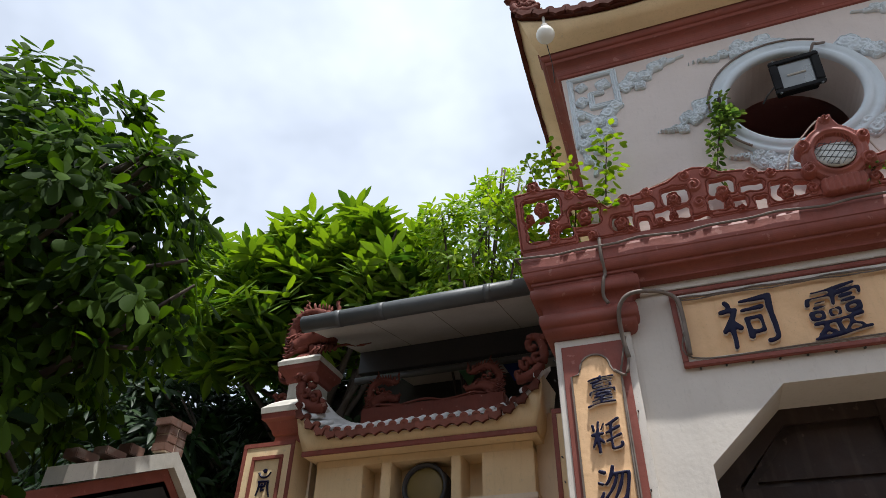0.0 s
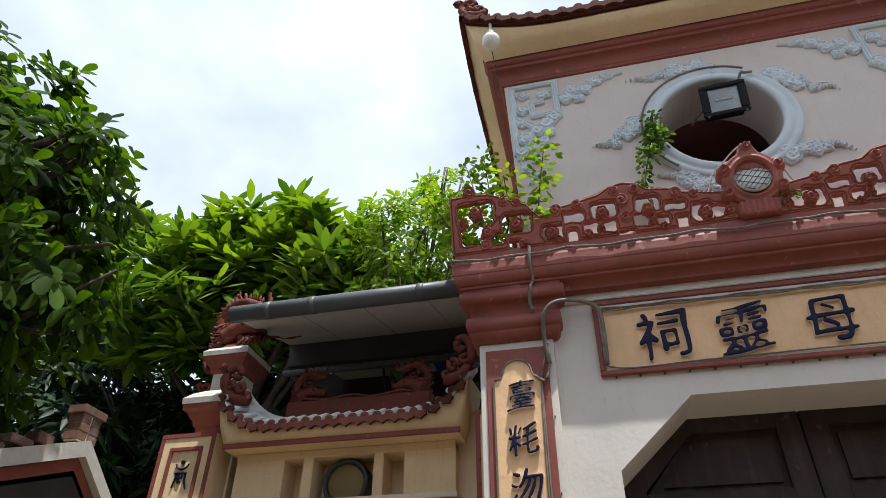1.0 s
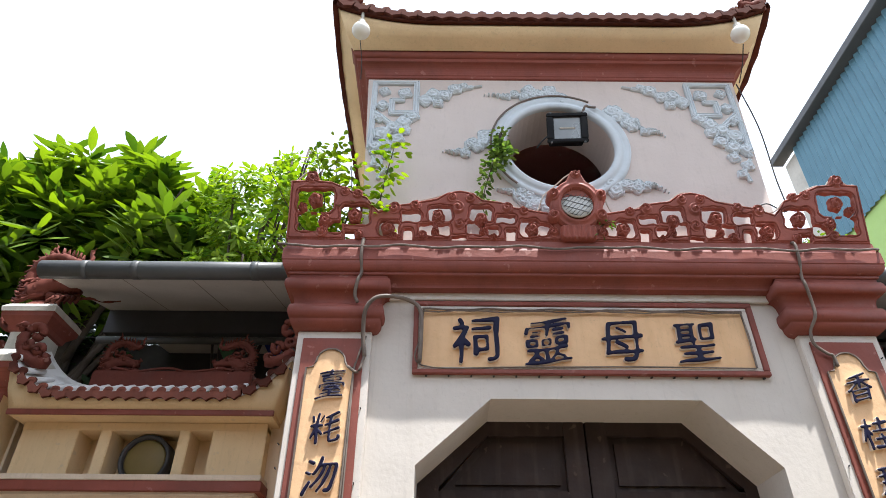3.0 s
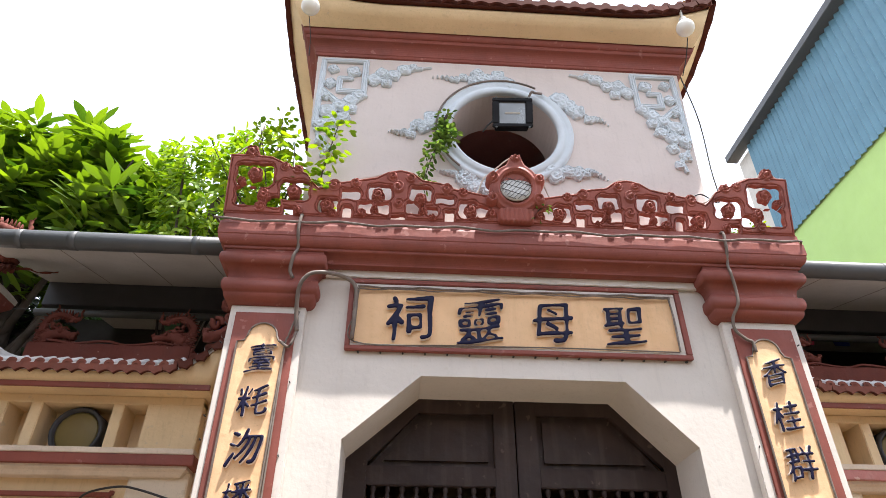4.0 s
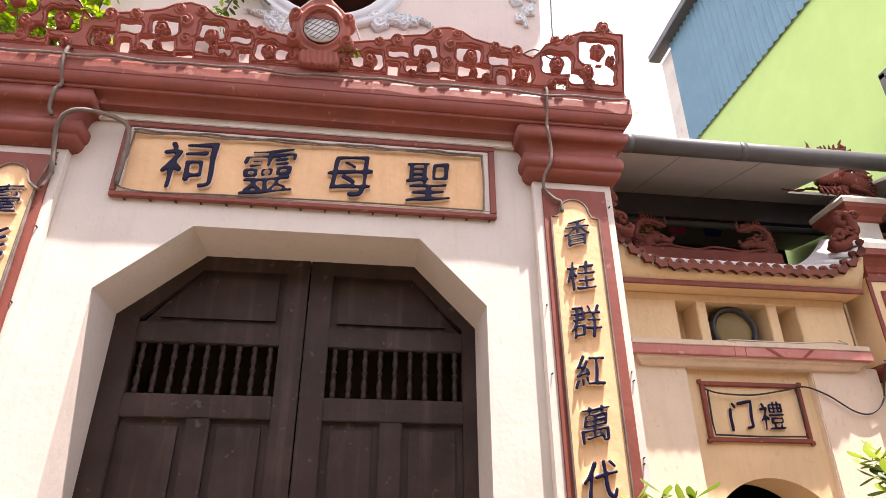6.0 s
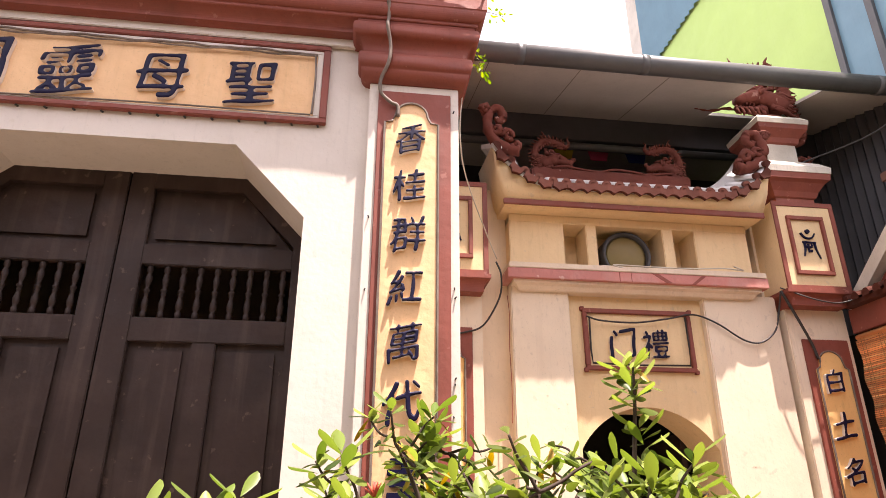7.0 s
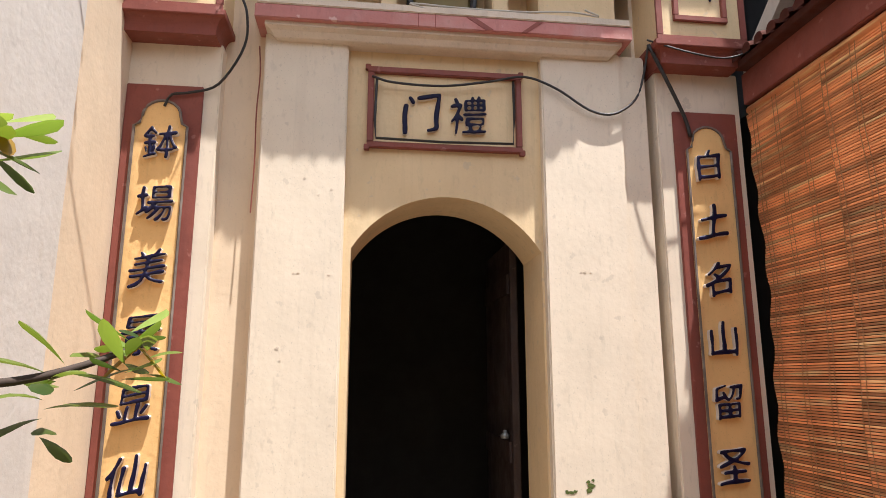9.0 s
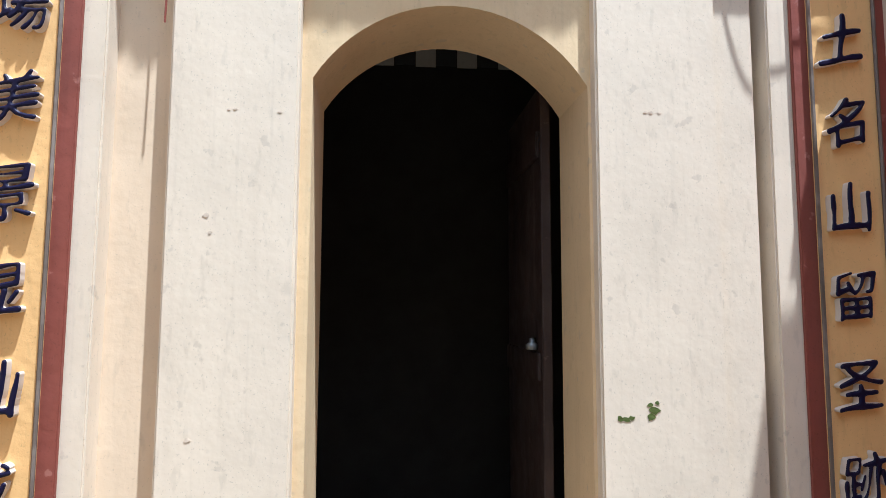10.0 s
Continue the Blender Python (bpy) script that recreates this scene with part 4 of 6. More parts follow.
        cols.append([bm.verts.new(c) for c in ((s * a, 1.003, 3.70), (s * (a * 0.4 + t * 0.6), 0.985, 3.70 + 0.4 * (zt - 3.74)), (s * t, 0.955, zt - 0.055), (s * t, 0.975, zt - 0.01), (s * t, 1.5, zt + 0.05), (s * a, 1.5, 3.70))])
    for p, q in zip(cols, cols[1:]):
        for i in range(6):
            bm.faces.new((p[i], q[i], q[(i + 1) % 6], p[(i + 1) % 6]))
    bm.faces.new(cols[0])
    bm.faces.new(cols[-1])
    part("eave_cove", bm, M_CREAM, roof, "cream plaster cove", True)
    z_fn = (lambda x: eave_side(abs(x)))
    part("tile_bed", roof_sheet(*X(2.16, 4.26), 0.945, 1.36, z_fn, 0.55, 0.04), M_MORTAR, roof, "white mortared tile bed, sun glare put into its colour")
    tile_row(roof, *X(2.19, 4.23), 0.935, lambda x: z_fn(x) + 0.006, 0.15, 0.55, 0.098, 0.034, M_MORTAR)
    part("ridge", slab(*X(2.56, 3.86), 1.35, 1.55, 3.72, 4.165, 0.012), M_CLAY, roof, "red-brown ridge block")
    bm = bmesh.new()
    tube(bm, smooth_path([(s * (2.72 + 0.1 * i), 1.36 - 0.01 * (i % 2), 4.17 + 0.015 * math.sin(i * 1.4)) for i in range(11)], 4), 0.010, 6)
    part("ridge_scroll", bm, M_CLAY, roof, "red clay wavy scroll", True)
    small_dragon(roof, s, 2.76, 1.43, 4.155, 0.32, 1)
    small_dragon(roof, s, 3.68, 1.43, 4.155, 0.32, -1)
    scroll_ornament(roof, s, 2.17, 1.0, 4.08, 0.26, -1, 1.25)
    scroll_ornament(roof, s, 4.24, 1.0, 4.06, 0.29, 1, 1.0)
    # lantern post on the outer block
    post = tagged(empty("ornamental_post", (s * 4.58, 1.3, 3.82)), "red and white stepped post crowned with clay dragons", "post", "ornamental posts")
    x0, x1 = X(4.42, 4.74)
    part("neck", moulding(x0, x1, 1.16, 1.48, [(0.0, 3.82), (0.0, 3.92), (0.015, 3.93), (0.03, 3.97), (0.07, 4.03), (0.10, 4.05), (0.105, 4.10)], True), M_RED, post, "red-brown flared neck")
    part("white_cap", moulding(x0, x1, 1.16, 1.48, [(0.11, 4.10), (0.115, 4.15), (0.06, 4.21), (0.0, 4.25), (-0.03, 4.27), (-0.03, 4.42)], True), M_WHITE, post, "white painted stepped cap")
    part("upper_neck", moulding(x0, x1, 1.16, 1.48, [(-0.03, 4.42), (-0.01, 4.43), (0.0, 4.47), (0.05, 4.53), (0.055, 4.57)], True), M_RED, post, "red-brown upper neck")
    part("upper_cap", moulding(x0, x1, 1.16, 1.48, [(0.06, 4.57), (0.065, 4.61), (0.03, 4.65), (-0.03, 4.67)], True), M_WHITE, post, "white painted cap")
    part("pedestal", moulding(x0, x1, 1.16, 1.48, [(-0.05, 4.67), (-0.04, 4.69), (-0.08, 4.745)], True), M_CLAY, post)
    small_dragon(post, s, 4.58, 1.30, 4.735, 0.54, -1)
    scroll_ornament(post, s, 4.84, 1.24, 4.46, 0.16, 1, 1.2)
    scroll_ornament(post, s, 4.86, 1.3, 4.16, 0.18, 1, 1.1)
    # sign over the arch
    b = part("name_board", slab(*X(2.852, 3.580), FACE - 0.008, FACE - 0.002, 2.592, 2.962, 0.002), M_CREAM, g, "cream board with two navy characters")
    bm = bmesh.new()
    for p, q, z0, z1 in ((2.820, 3.610, 2.562, 2.592), (2.820, 3.610, 2.962, 2.994), (2.820, 2.852, 2.592, 2.962), (3.580, 3.610, 2.592, 2.962)):
        box(bm, *X(p, q), FACE - 0.032, FACE - 0.002, z0, z1, 0.004)
    for p in (2.820, 3.610):
        for z in (2.564, 2.992):
            box(bm, *X(p - 0.014, p + 0.014), FACE - 0.03, FACE - 0.002, z - 0.014, z + 0.014, 0.003)
    part("board_frame", bm, M_RED, b, "red-brown frame with stepped corners")
    for ch, dx in zip(sign, (-0.12, 0.118)):
        lettering(ch, s * 3.212 + dx, FACE - 0.008, 2.752, 0.205, b, 0.022, 0.95)
    bm = bmesh.new()
    tube(bm, [(s * a, FACE - 0.035, z) for a, z in ((2.865, 2.93), (2.858, 2.7), (2.865, 2.607), (3.2, 2.600), (3.56, 2.607), (3.568, 2.75), (3.565, 2.95))], 0.007, 5)
    part("cord", bm, M_WIRE, b, "thin dark light cord inside the frame")
    if s < 0:
        for thing in (g, lamp, roof, post):
            thing.location.x += 0.165
        post.location.x += 0.17
    return g


side_gate(-1, "门義", "", "")
side_gate(1, "门禮", "白土名山留圣跡", "鉢場美景显仙戚")

# rooms behind the arches, near-black so that the colour carries their shade
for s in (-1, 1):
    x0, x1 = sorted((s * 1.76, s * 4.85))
    room = tagged(empty("back_room_wall", (s * 3.3, 3, 0)), "room behind the arch, its shade put into a near-black colour", "wall", kind="structure")
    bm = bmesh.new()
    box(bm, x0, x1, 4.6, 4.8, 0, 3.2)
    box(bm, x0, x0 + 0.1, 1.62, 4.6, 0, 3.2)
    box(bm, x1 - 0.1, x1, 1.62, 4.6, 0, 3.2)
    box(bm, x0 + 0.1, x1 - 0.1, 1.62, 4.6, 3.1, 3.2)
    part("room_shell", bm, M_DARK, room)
# the open arch door leaf
leaf = tagged(empty("arch_door", (3.64, 1.62, 0)), "dark wooden door leaf, open inwards, in the side gate", "door")
part("door_board", slab(3.625, 3.665, 1.64, 2.35, 0.03, 2.2, 0.004), M_DOOR, leaf)
for z in (0.2, 1.0, 1.9):
    part("door_rail", slab(3.61, 3.626, 1.66, 2.33, z, z + 0.11, 0.004), M_DOOR, leaf)
bm = bmesh.new()
lathe(bm, [(0.022, 0), (0.026, 0.02), (0.012, 0.03), (0.012, 0.045)], (3.60, 1.72, 1.12), 10)
part("knob", bm, M_LENS, leaf, "worn metal knob", True)
# striped cloth awning edge deep inside
awn = tagged(empty("striped_valance", (3.2, 3.0, 2.8)), "black and white striped cloth valance hanging inside the room", "cloth")
for i in range(8):
    x = 2.78 + 0.13 * i
    part("stripe", slab(x, x + 0.125, 3.0, 3.006, 2.80 - 0.01 * (i % 2), 3.02, 0), M_WHITE if i % 2 else M_STEEL, awn)

# ---- sheet roofs with gutters behind the side gates ----
for s in (-1, 1):
    end = 4.06 if s < 0 else 5.58
    r = tagged(empty("sheet_roof", (s * 3.3, 1.8, 4.9)), "grey cement-sheet lean-to roof with a round gutter", "roof", "lean-to roofs")
    x0, x1 = sorted((s * 1.76 if s < 0 else 1.452, s * end))
    n = 4 if s < 0 else 5
    cuts = [x0 + (x1 - x0) * i / n for i in range(n + 1)] if s < 0 else [x0, 2.15, 2.86, 3.57, 4.29, x1]
    if s > 0:
        # the strip beside the post starts behind it
        part("sheet", prism(bmesh.new(), [(1.62, 4.960), (2.0, 5.06), (3.4, 5.3), (3.4, 5.33), (2.0, 5.09), (1.62, 4.99)], 4.29, 4.86, "x"), M_SOFFIT, r)
    for i in range(n):
        a, b = cuts[i], cuts[i + 1]
        if a == 4.29:
            a = 4.86
        part("sheet", prism(bmesh.new(), [(0.83, 4.762), (2.0, 5.06), (3.4, 5.3), (3.4, 5.33), (2.0, 5.09), (0.83, 4.792)], a, b, "x"), M_SOFFIT, r)
        if i:
            part("joint", prism(bmesh.new(), [(0.85, 4.768), (2.0, 5.061), (2.0, 5.058), (0.85, 4.765)], a - 0.003, a + 0.002, "x"), M_CABLE, r, "dark joint strip")
    part("beam", slab(x0, x1, 1.92, 2.0, 4.80, 5.045, 0.004), M_STEEL, r, "dark steel beam")
    bm = bmesh.new()
    tube(bm, [(x0, 1.88, 4.70), (x1 - s * 0.8 if s > 0 else x1, 1.88, 4.70)], 0.035, 8)
    part("pipe", bm, M_GUTTER, r, "grey pipe", True)
    gutter = tagged(empty("gutter", (s * 3.3, 0.81, 4.782)), "round grey plastic gutter with joint sleeves", "gutter", "gutters")
    bm = bmesh.new()
    tube(bm, [(max(x0, 1.77) if s > 0 else x0, 0.81, 4.782), (x1, 0.81, 4.782)], 0.074, 16)
    part("pipe", bm, M_GUTTER, gutter, "", True)
    for a in (end - 0.35, 2.35, 3.3):
        bm = bmesh.new()
        tube(bm, [(s * a - 0.03, 0.81, 4.782), (s * a + 0.03, 0.81, 4.782)], 0.077, 16)
        part("sleeve", bm, M_GUTTER, gutter, "", True)
    # string of cloth flags in the dim space
    for k, a in ((("green", 2.5), ("yellow", 3.19), ("pink", 3.55), ("blue", 3.94)) if s > 0 else (("green", 3.03), ("blue", 2.55))):
        f = tagged(empty("pennant", (s * a, 2.4, 4.9)), k + " cloth pennant hanging on a string under the roof", "flag", "pennants")
        z1 = 5.07 if s > 0 else 4.96
        z0 = 4.88 if s > 0 else 4.72
        part("cloth", prism(bmesh.new(), [(s * a - 0.13, z1), (s * a + 0.13, z1), (s * a + 0.08, z0), (s * a - 0.08, z0)] if s > 0 else [(s * a - 0.13, z1), (s * a + 0.13, z1), (s * a + 0.01, z0)], 2.4, 2.404), M_FLAG[k], f)
    cord = tagged(empty("pennant_string", (s * 3.2, 2.4, 5.05)), "thin dark string holding the cloth pennants", "string", "pennant strings")
    zc = 5.075 if s > 0 else 4.965
    part("cord", tube(bmesh.new(), [(s * 1.76, 2.402, zc + 0.03), (s * 3.2, 2.402, zc), (s * 4.6, 2.402, zc + 0.03)], 0.004, 5), M_WIRE, cord)
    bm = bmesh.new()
    # near-black sheet in place of the shade under the lean-to
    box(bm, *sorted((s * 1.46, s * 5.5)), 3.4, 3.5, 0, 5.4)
    tagged(part("wall_behind" if s < 0 else "wall_behind_east", bm, M_DARK), "near-black wall under the lean-to roof, shade put into its colour", "wall", kind="structure")

# ---- green house ----
house = tagged(empty("green_house", (6.0, 8, 0)), "tall lime-green house with blue corrugated cladding under the eaves", "house")
Y0, Y1 = -0.02, 5.02
part("wall", slab(5.6, 9.5, Y0, Y1, 0, 8.1, 0), M_GREEN, house)
bm = bmesh.new()
rows = []
for i in range(61):
    rows.append([bm.verts.new((5.53 + 0.018 * math.cos(math.pi * i), 0.31 + 0.0505 * i, z)) for z in (2.0, 5.02)])
for a, b in zip(rows, rows[1:]):
    bm.faces.new((a[0], b[0], b[1], a[1]))
part("lower_cladding", bm, M_STEEL, house, "dark corrugated sheet under the roof")
bm = bmesh.new()
n = 78
rows = []
for i in range(n + 1):
    y = Y0 + (Y1 - Y0) * i / n
    x = 5.56 + 0.022 * math.cos(math.pi * i)
    rows.append([bm.verts.new((x, y, 8.02)), bm.verts.new((x, y, 10.3))])
for a, b in zip(rows, rows[1:]):
    bm.faces.new((a[0], b[0], b[1], a[1]))
part("cladding", bm, M_BLUE, house, "blue corrugated metal sheet")
part("corner_wall", slab(5.60, 9.5, Y1, Y1 + 0.40, 0, 10.2, 0), M_WHITE, house, "white painted corner wall")
part("roof_core", slab(5.6, 9.5, Y0, Y1, 8.1, 10.25, 0), M_GREEN, house)
part("eave_gutter", slab(5.38, 5.6, Y0, Y1 + 0.46, 10.25, 10.40, 0.01), M_GUTTER, house, "grey box gutter")
win = part("window", slab(5.57, 5.61, 0.5, 1.35, 5.0, 6.3, 0), M_BLUE, house, "blue-tinted window pane")
bm = bmesh.new()
for y in (0.46, 0.93, 1.35):
    box(bm, 5.54, 5.62, y, y + 0.07, 4.95, 6.35)
for z in (4.95, 6.3):
    box(bm, 5.54, 5.62, 0.46, 1.42, z, z + 0.07)
part("window_frame", bm, M_GUTTER, win, "grey window frame")
# ---- side pavilions with gable boards ----
def pavilion(s):
    p = tagged(empty("side_pavilion", (s * 5.0, 0.5, 0)), "low pavilion with white gable boards, brick finial and tiled canopy", "pavilion", "side pavilions")
    x0, x1 = sorted((s * 4.87, s * 4.99))
    bm = bmesh.new()
    yf = -0.9 if s > 0 else -0.42
    zf = 3.62 - 0.407 * (0.5 - yf)
    prism(bm, [(1.15, 3.10), (0.5, 3.62), (yf, zf), (yf, zf - 0.12), (0.5, 3.50), (1.15, 2.98)], x0 - (0.06 if s > 0 else 0), x1 + (0.06 if s < 0 else 0), "x")
    part("gable_board", bm, M_WHITE, p, "white painted gable board")
    bm = bmesh.new()
    prism(bm, [(1.05, 3.04), (0.5, 3.495), (-0.85, 2.93), (-0.85, 2.83), (0.5, 3.36), (1.05, 2.92)], x0 + 0.01, x1, "x")
    part("inner_gable_board", bm, M_RED, p, "red inner gable board")
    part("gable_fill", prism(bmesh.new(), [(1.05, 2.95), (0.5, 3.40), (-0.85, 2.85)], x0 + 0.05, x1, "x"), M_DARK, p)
    me = None
    for k in range(4):
        for j in range(2):
            w = (0.105, 0.10, 0.10, 0.128)[k]
            y = 0.5 + (j - 0.5) * w * (1 if k % 2 else 1.06) + 0.004 * (k % 2)
            d = 0.012 * (k == 3)
            part("brick", slab(min(s * (4.855 - d), s * (4.985 + d)), max(s * (4.855 - d), s * (4.985 + d)), y - w / 2 + 0.002, y + w / 2 - 0.002, 3.61 + 0.066 * k, 3.672 + 0.066 * k, 0.004), M_BRICK, p)
    part("mortar_core", slab(min(s * 4.862, s * 4.978), max(s * 4.862, s * 4.978), 0.41, 0.59, 3.60, 3.868, 0.003), M_LEDGE, p)
    rnd = random.Random(9)
    y = 0.24
    while y > yf + 0.15:
        w = rnd.uniform(0.09, 0.21)
        z = 3.62 - 0.407 * (0.5 - y)
        part("ridge_brick", slab(min(s * 4.88, s * 5.0), max(s * 4.88, s * 5.0), y - w, y, z - 0.03, z + rnd.uniform(0.03, 0.09), 0.006), M_BRICK, p)
        y -= w + rnd.uniform(0.004, 0.05)
    return p


east = pavilion(1)
pavilion(-1)
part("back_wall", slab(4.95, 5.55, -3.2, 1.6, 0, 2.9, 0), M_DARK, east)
canopy = part("canopy", slab(4.74, 5.0, -3.0, 1.12, 3.03, 3.07, 0.004), M_TILE, east, "dark weathered tile canopy")
part("fascia", slab(4.80, 4.86, -3.0, 1.16, 2.86, 3.03, 0.004), M_RED, east, "dark red fascia board")
cover = tile_mesh(0.3, 0.28, 0.034)
for i in range(40):
    o = new("canopy_tile", cover)
    o.parent = east
    o.location = Vector((4.72, 1.06 - 0.1 * i, 3.075)) - east.location
    o.rotation_euler = (0, 0, radians(-90))

blind = tagged(empty("bamboo_blind", (4.84, 0, 2.85)), "red-brown split bamboo roll blind hanging under the canopy", "blind")
bm = bmesh.new()
rnd = random.Random(5)
z = 2.80
while z > 0.25:
    x = 4.835 + 0.012 * math.sin(z * 4.1)
    ys = [1.17 + 0.012 * math.sin(z * 23), 0.62, 0.05, -0.5, -1.1, -1.8, -2.6]
    for a, b in zip(ys, ys[1:]):
        h = 0.0095
        o = 0.0025 * rnd.random()
        v = [bm.verts.new(c) for c in ((x - o, a, z), (x - o, b, z + 0.002), (x - o, b, z + h), (x - o, a, z + h), (x + 0.004, a, z + h), (x + 0.004, b, z + h), (x + 0.004, a, z), (x + 0.004, b, z))]
        for q in ((0, 1, 2, 3), (3, 2, 5, 4), (6, 7, 1, 0)):
            bm.faces.new([v[k] for k in q])
    z -= 0.0125
tagged(part("slats", bm, M_BAMBOO, blind), kind="stuff")
bm = bmesh.new()
for i in range(22):
    y = 1.12 - 0.17 * i
    for dy in (0, 0.03):
        tube(bm, [(4.826 + 0.012 * math.sin(zz * 4.1), y - dy + 0.006 * math.sin(zz * 9 + i), zz) for zz in (2.82 - 0.2 * k for k in range(14))], 0.0017, 4)
tagged(part("cord_weave", bm, M_CORD, blind, "pale woven cords"), kind="stuff")
bm = bmesh.new()
tube(bm, [(4.83, 1.16, 2.83), (4.83, -2.6, 2.83)], 0.022, 8)
part("head_rail", bm, M_BAMBOO, blind, "bamboo head rail", True)



# ---- plants ----
def leaf_shape(bm, base, way, side, length, width, droop=0.25, fold=0.18, blunt=False):
    """One leaf, bent along its length and folded at the rib; blunt: widest near a rounded tip."""
    way, side = way.normalized(), side.normalized()
    up = way.cross(side).normalized()
    down = Vector((0, 0, -1))

    def at(f, w, lift):
        return base + way * (length * f) + down * (droop * length * f * f) + side * (w * width) + up * (lift * width)

    rows = ((0.14, 0.14), (0.34, 0.31), (0.58, 0.46), (0.80, 0.44), (0.94, 0.24)) if blunt else ((0.28, 0.40), (0.66, 0.46), (0.88, 0.22))
    rib = [bm.verts.new(at(0, 0, 0))]
    left, right = [], []
    for f, w in rows:
        rib.append(bm.verts.new(at(f, 0, 0)))
        left.append(bm.verts.new(at(f, w, fold * w * 2)))
        right.append(bm.verts.new(at(f, -w, fold * w * 2)))
    tip = bm.verts.new(at(1.0, 0, 0))
    for edge, turn in ((left, 1), (right, -1)):
        n = len(rows)
        quads = [(rib[0], edge[0], rib[1])] + [(rib[i], edge[i - 1], edge[i], rib[i + 1]) for i in range(1, n)] + [(rib[n], edge[n - 1], tip)]
        for q in quads:
            bm.faces.new(q[::turn])


def rosette(bm, rnd, at, axis, count, length, width, spread=1.0, droop=0.3, blunt=False):
    """Leaves set round a shoot's tip."""
    axis = axis.normalized()
    a = axis.orthogonal().normalized()
    b = axis.cross(a)
    turn = rnd.random() * 6.28
    for k in range(count):
        t = turn + 2.4 * k
        out = a * math.cos(t) + b * math.sin(t)
        lift = 1.15 - spread * (0.35 + 0.65 * k / count) * 1.25 + 0.25 * rnd.uniform(-1, 1)
        way = out + axis * lift
        leaf_shape(bm, Vector(at) - axis * (0.012 * k), way, way.cross(axis) + 0.01 * a, length * rnd.uniform(0.7, 1.15), width * rnd.uniform(0.8, 1.15), droop * rnd.uniform(0.4, 1.4), 0.18, blunt)


def scatter(rnd, lumps, count, shell=0.55):
    """Points and outward ways in a cloud of ellipsoids (centre, radii)."""
    total = sum(r[0] * r[1] * r[2] for _, r in lumps)
    for c, r in lumps:
        for _ in range(max(1, round(count * r[0] * r[1] * r[2] / total))):
            d = Vector((rnd.gauss(0, 1), rnd.gauss(0, 1), rnd.gauss(0, 1))).normalized()
            f = shell + (1 - shell) * rnd.random() ** 0.6
            f *= 1 + 0.22 * noise.noise(d * 2.3 + Vector(c))
            yield Vector((c[0] + d.x * r[0] * f, c[1] + d.y * r[1] * f, c[2] + d.z * r[2] * f)), d


def tree(name, label, foot, lumps, shoots, leaves, length, width, mat, seed, trunk=0.16, droop=0.3, upward=0.5, category="tree", blunt=False):
    rnd = random.Random(seed)
    t = tagged(empty(name, foot), label, category)
    bm = bmesh.new()
    top = Vector(lumps[0][0])
    f = Vector(foot)
    mid = (f + top) / 2 + Vector((rnd.uniform(-0.2, 0.2), rnd.uniform(-0.2, 0.2), 0))
    tube(bm, smooth_path([f, mid, top], 5), trunk, 9, trunk * 0.45)
    part("trunk", bm, M_BARK, t, "", True)
    bm = bmesh.new()
    for c, r in lumps:
        for _ in range(7):
            d = Vector((rnd.gauss(0, 1), rnd.gauss(0, 1), rnd.gauss(0, 1) + 0.4)).normalized()
            e = Vector(c) + Vector((d.x * r[0], d.y * r[1], d.z * r[2])) * 0.85
            st = mid + (top - mid) * rnd.random()
            tube(bm, smooth_path([st, (st + e) / 2 + Vector((0, 0, -0.1)), e], 4), trunk * 0.28, 6, 0.012)
    tagged(part("limb_wood", bm, M_BARK, t, "", True), kind="stuff")
    bm = bmesh.new()
    for p, d in scatter(rnd, lumps, shoots):
        axis = d * (1 - upward) + Vector((0, 0, upward)) + Vector((rnd.gauss(0, 0.25), rnd.gauss(0, 0.25), rnd.gauss(0, 0.2)))
        rosette(bm, rnd, p, axis, leaves, length, width, 1.0, droop, blunt)
    tagged(part("crown", bm, mat, t, "", True), kind="stuff")
    return t


tree("broadleaf_tree", "tall dark-leaved tree with glossy broad leaves beside the gate", (-6.3, -0.9, 0),
     [((-6.4, -0.7, 5.6), (1.6, 1.2, 1.5)), ((-5.0, -0.8, 4.9), (0.95, 0.9, 0.95)), ((-5.9, -0.6, 4.1), (1.5, 0.9, 0.9)), ((-7.6, -0.6, 4.2), (1.5, 1.2, 1.8)), ((-4.4, -0.7, 4.25), (0.5, 0.5, 0.5)), ((-5.0, -1.0, 3.25), (0.42, 0.4, 0.42)), ((-4.5, -0.8, 5.42), (0.2, 0.2, 0.14))],
     1900, 8, 0.185, 0.085, L_BIG, 11, 0.2, 0.35, 0.25, blunt=True)
tree("frangipani_tree", "frangipani tree with dense rosettes of long bright green leaves", (-5.0, 3.3, 0),
     [((-5.3, 3.2, 7.05), (1.5, 1.1, 0.95)), ((-7.0, 3.3, 7.0), (1.3, 1.0, 1.1)), ((-4.2, 3.0, 6.7), (0.75, 0.9, 0.85)), ((-5.4, 2.8, 6.3), (1.8, 0.9, 0.8))],
     420, 15, 0.42, 0.11, L_FRANGI, 12, 0.18, 0.25, 0.75)
tree("small_leaf_tree", "light green small-leaved tree behind the gate", (-2.9, 2.6, 0),
     [((-3.0, 2.6, 6.6), (0.75, 0.7, 0.8)), ((-2.6, 2.7, 7.5), (0.4, 0.4, 0.35)), ((-3.2, 2.6, 5.9), (0.65, 0.5, 0.5))],
     520, 7, 0.13, 0.05, L_BUSH, 13, 0.07, 0.3, 0.4)
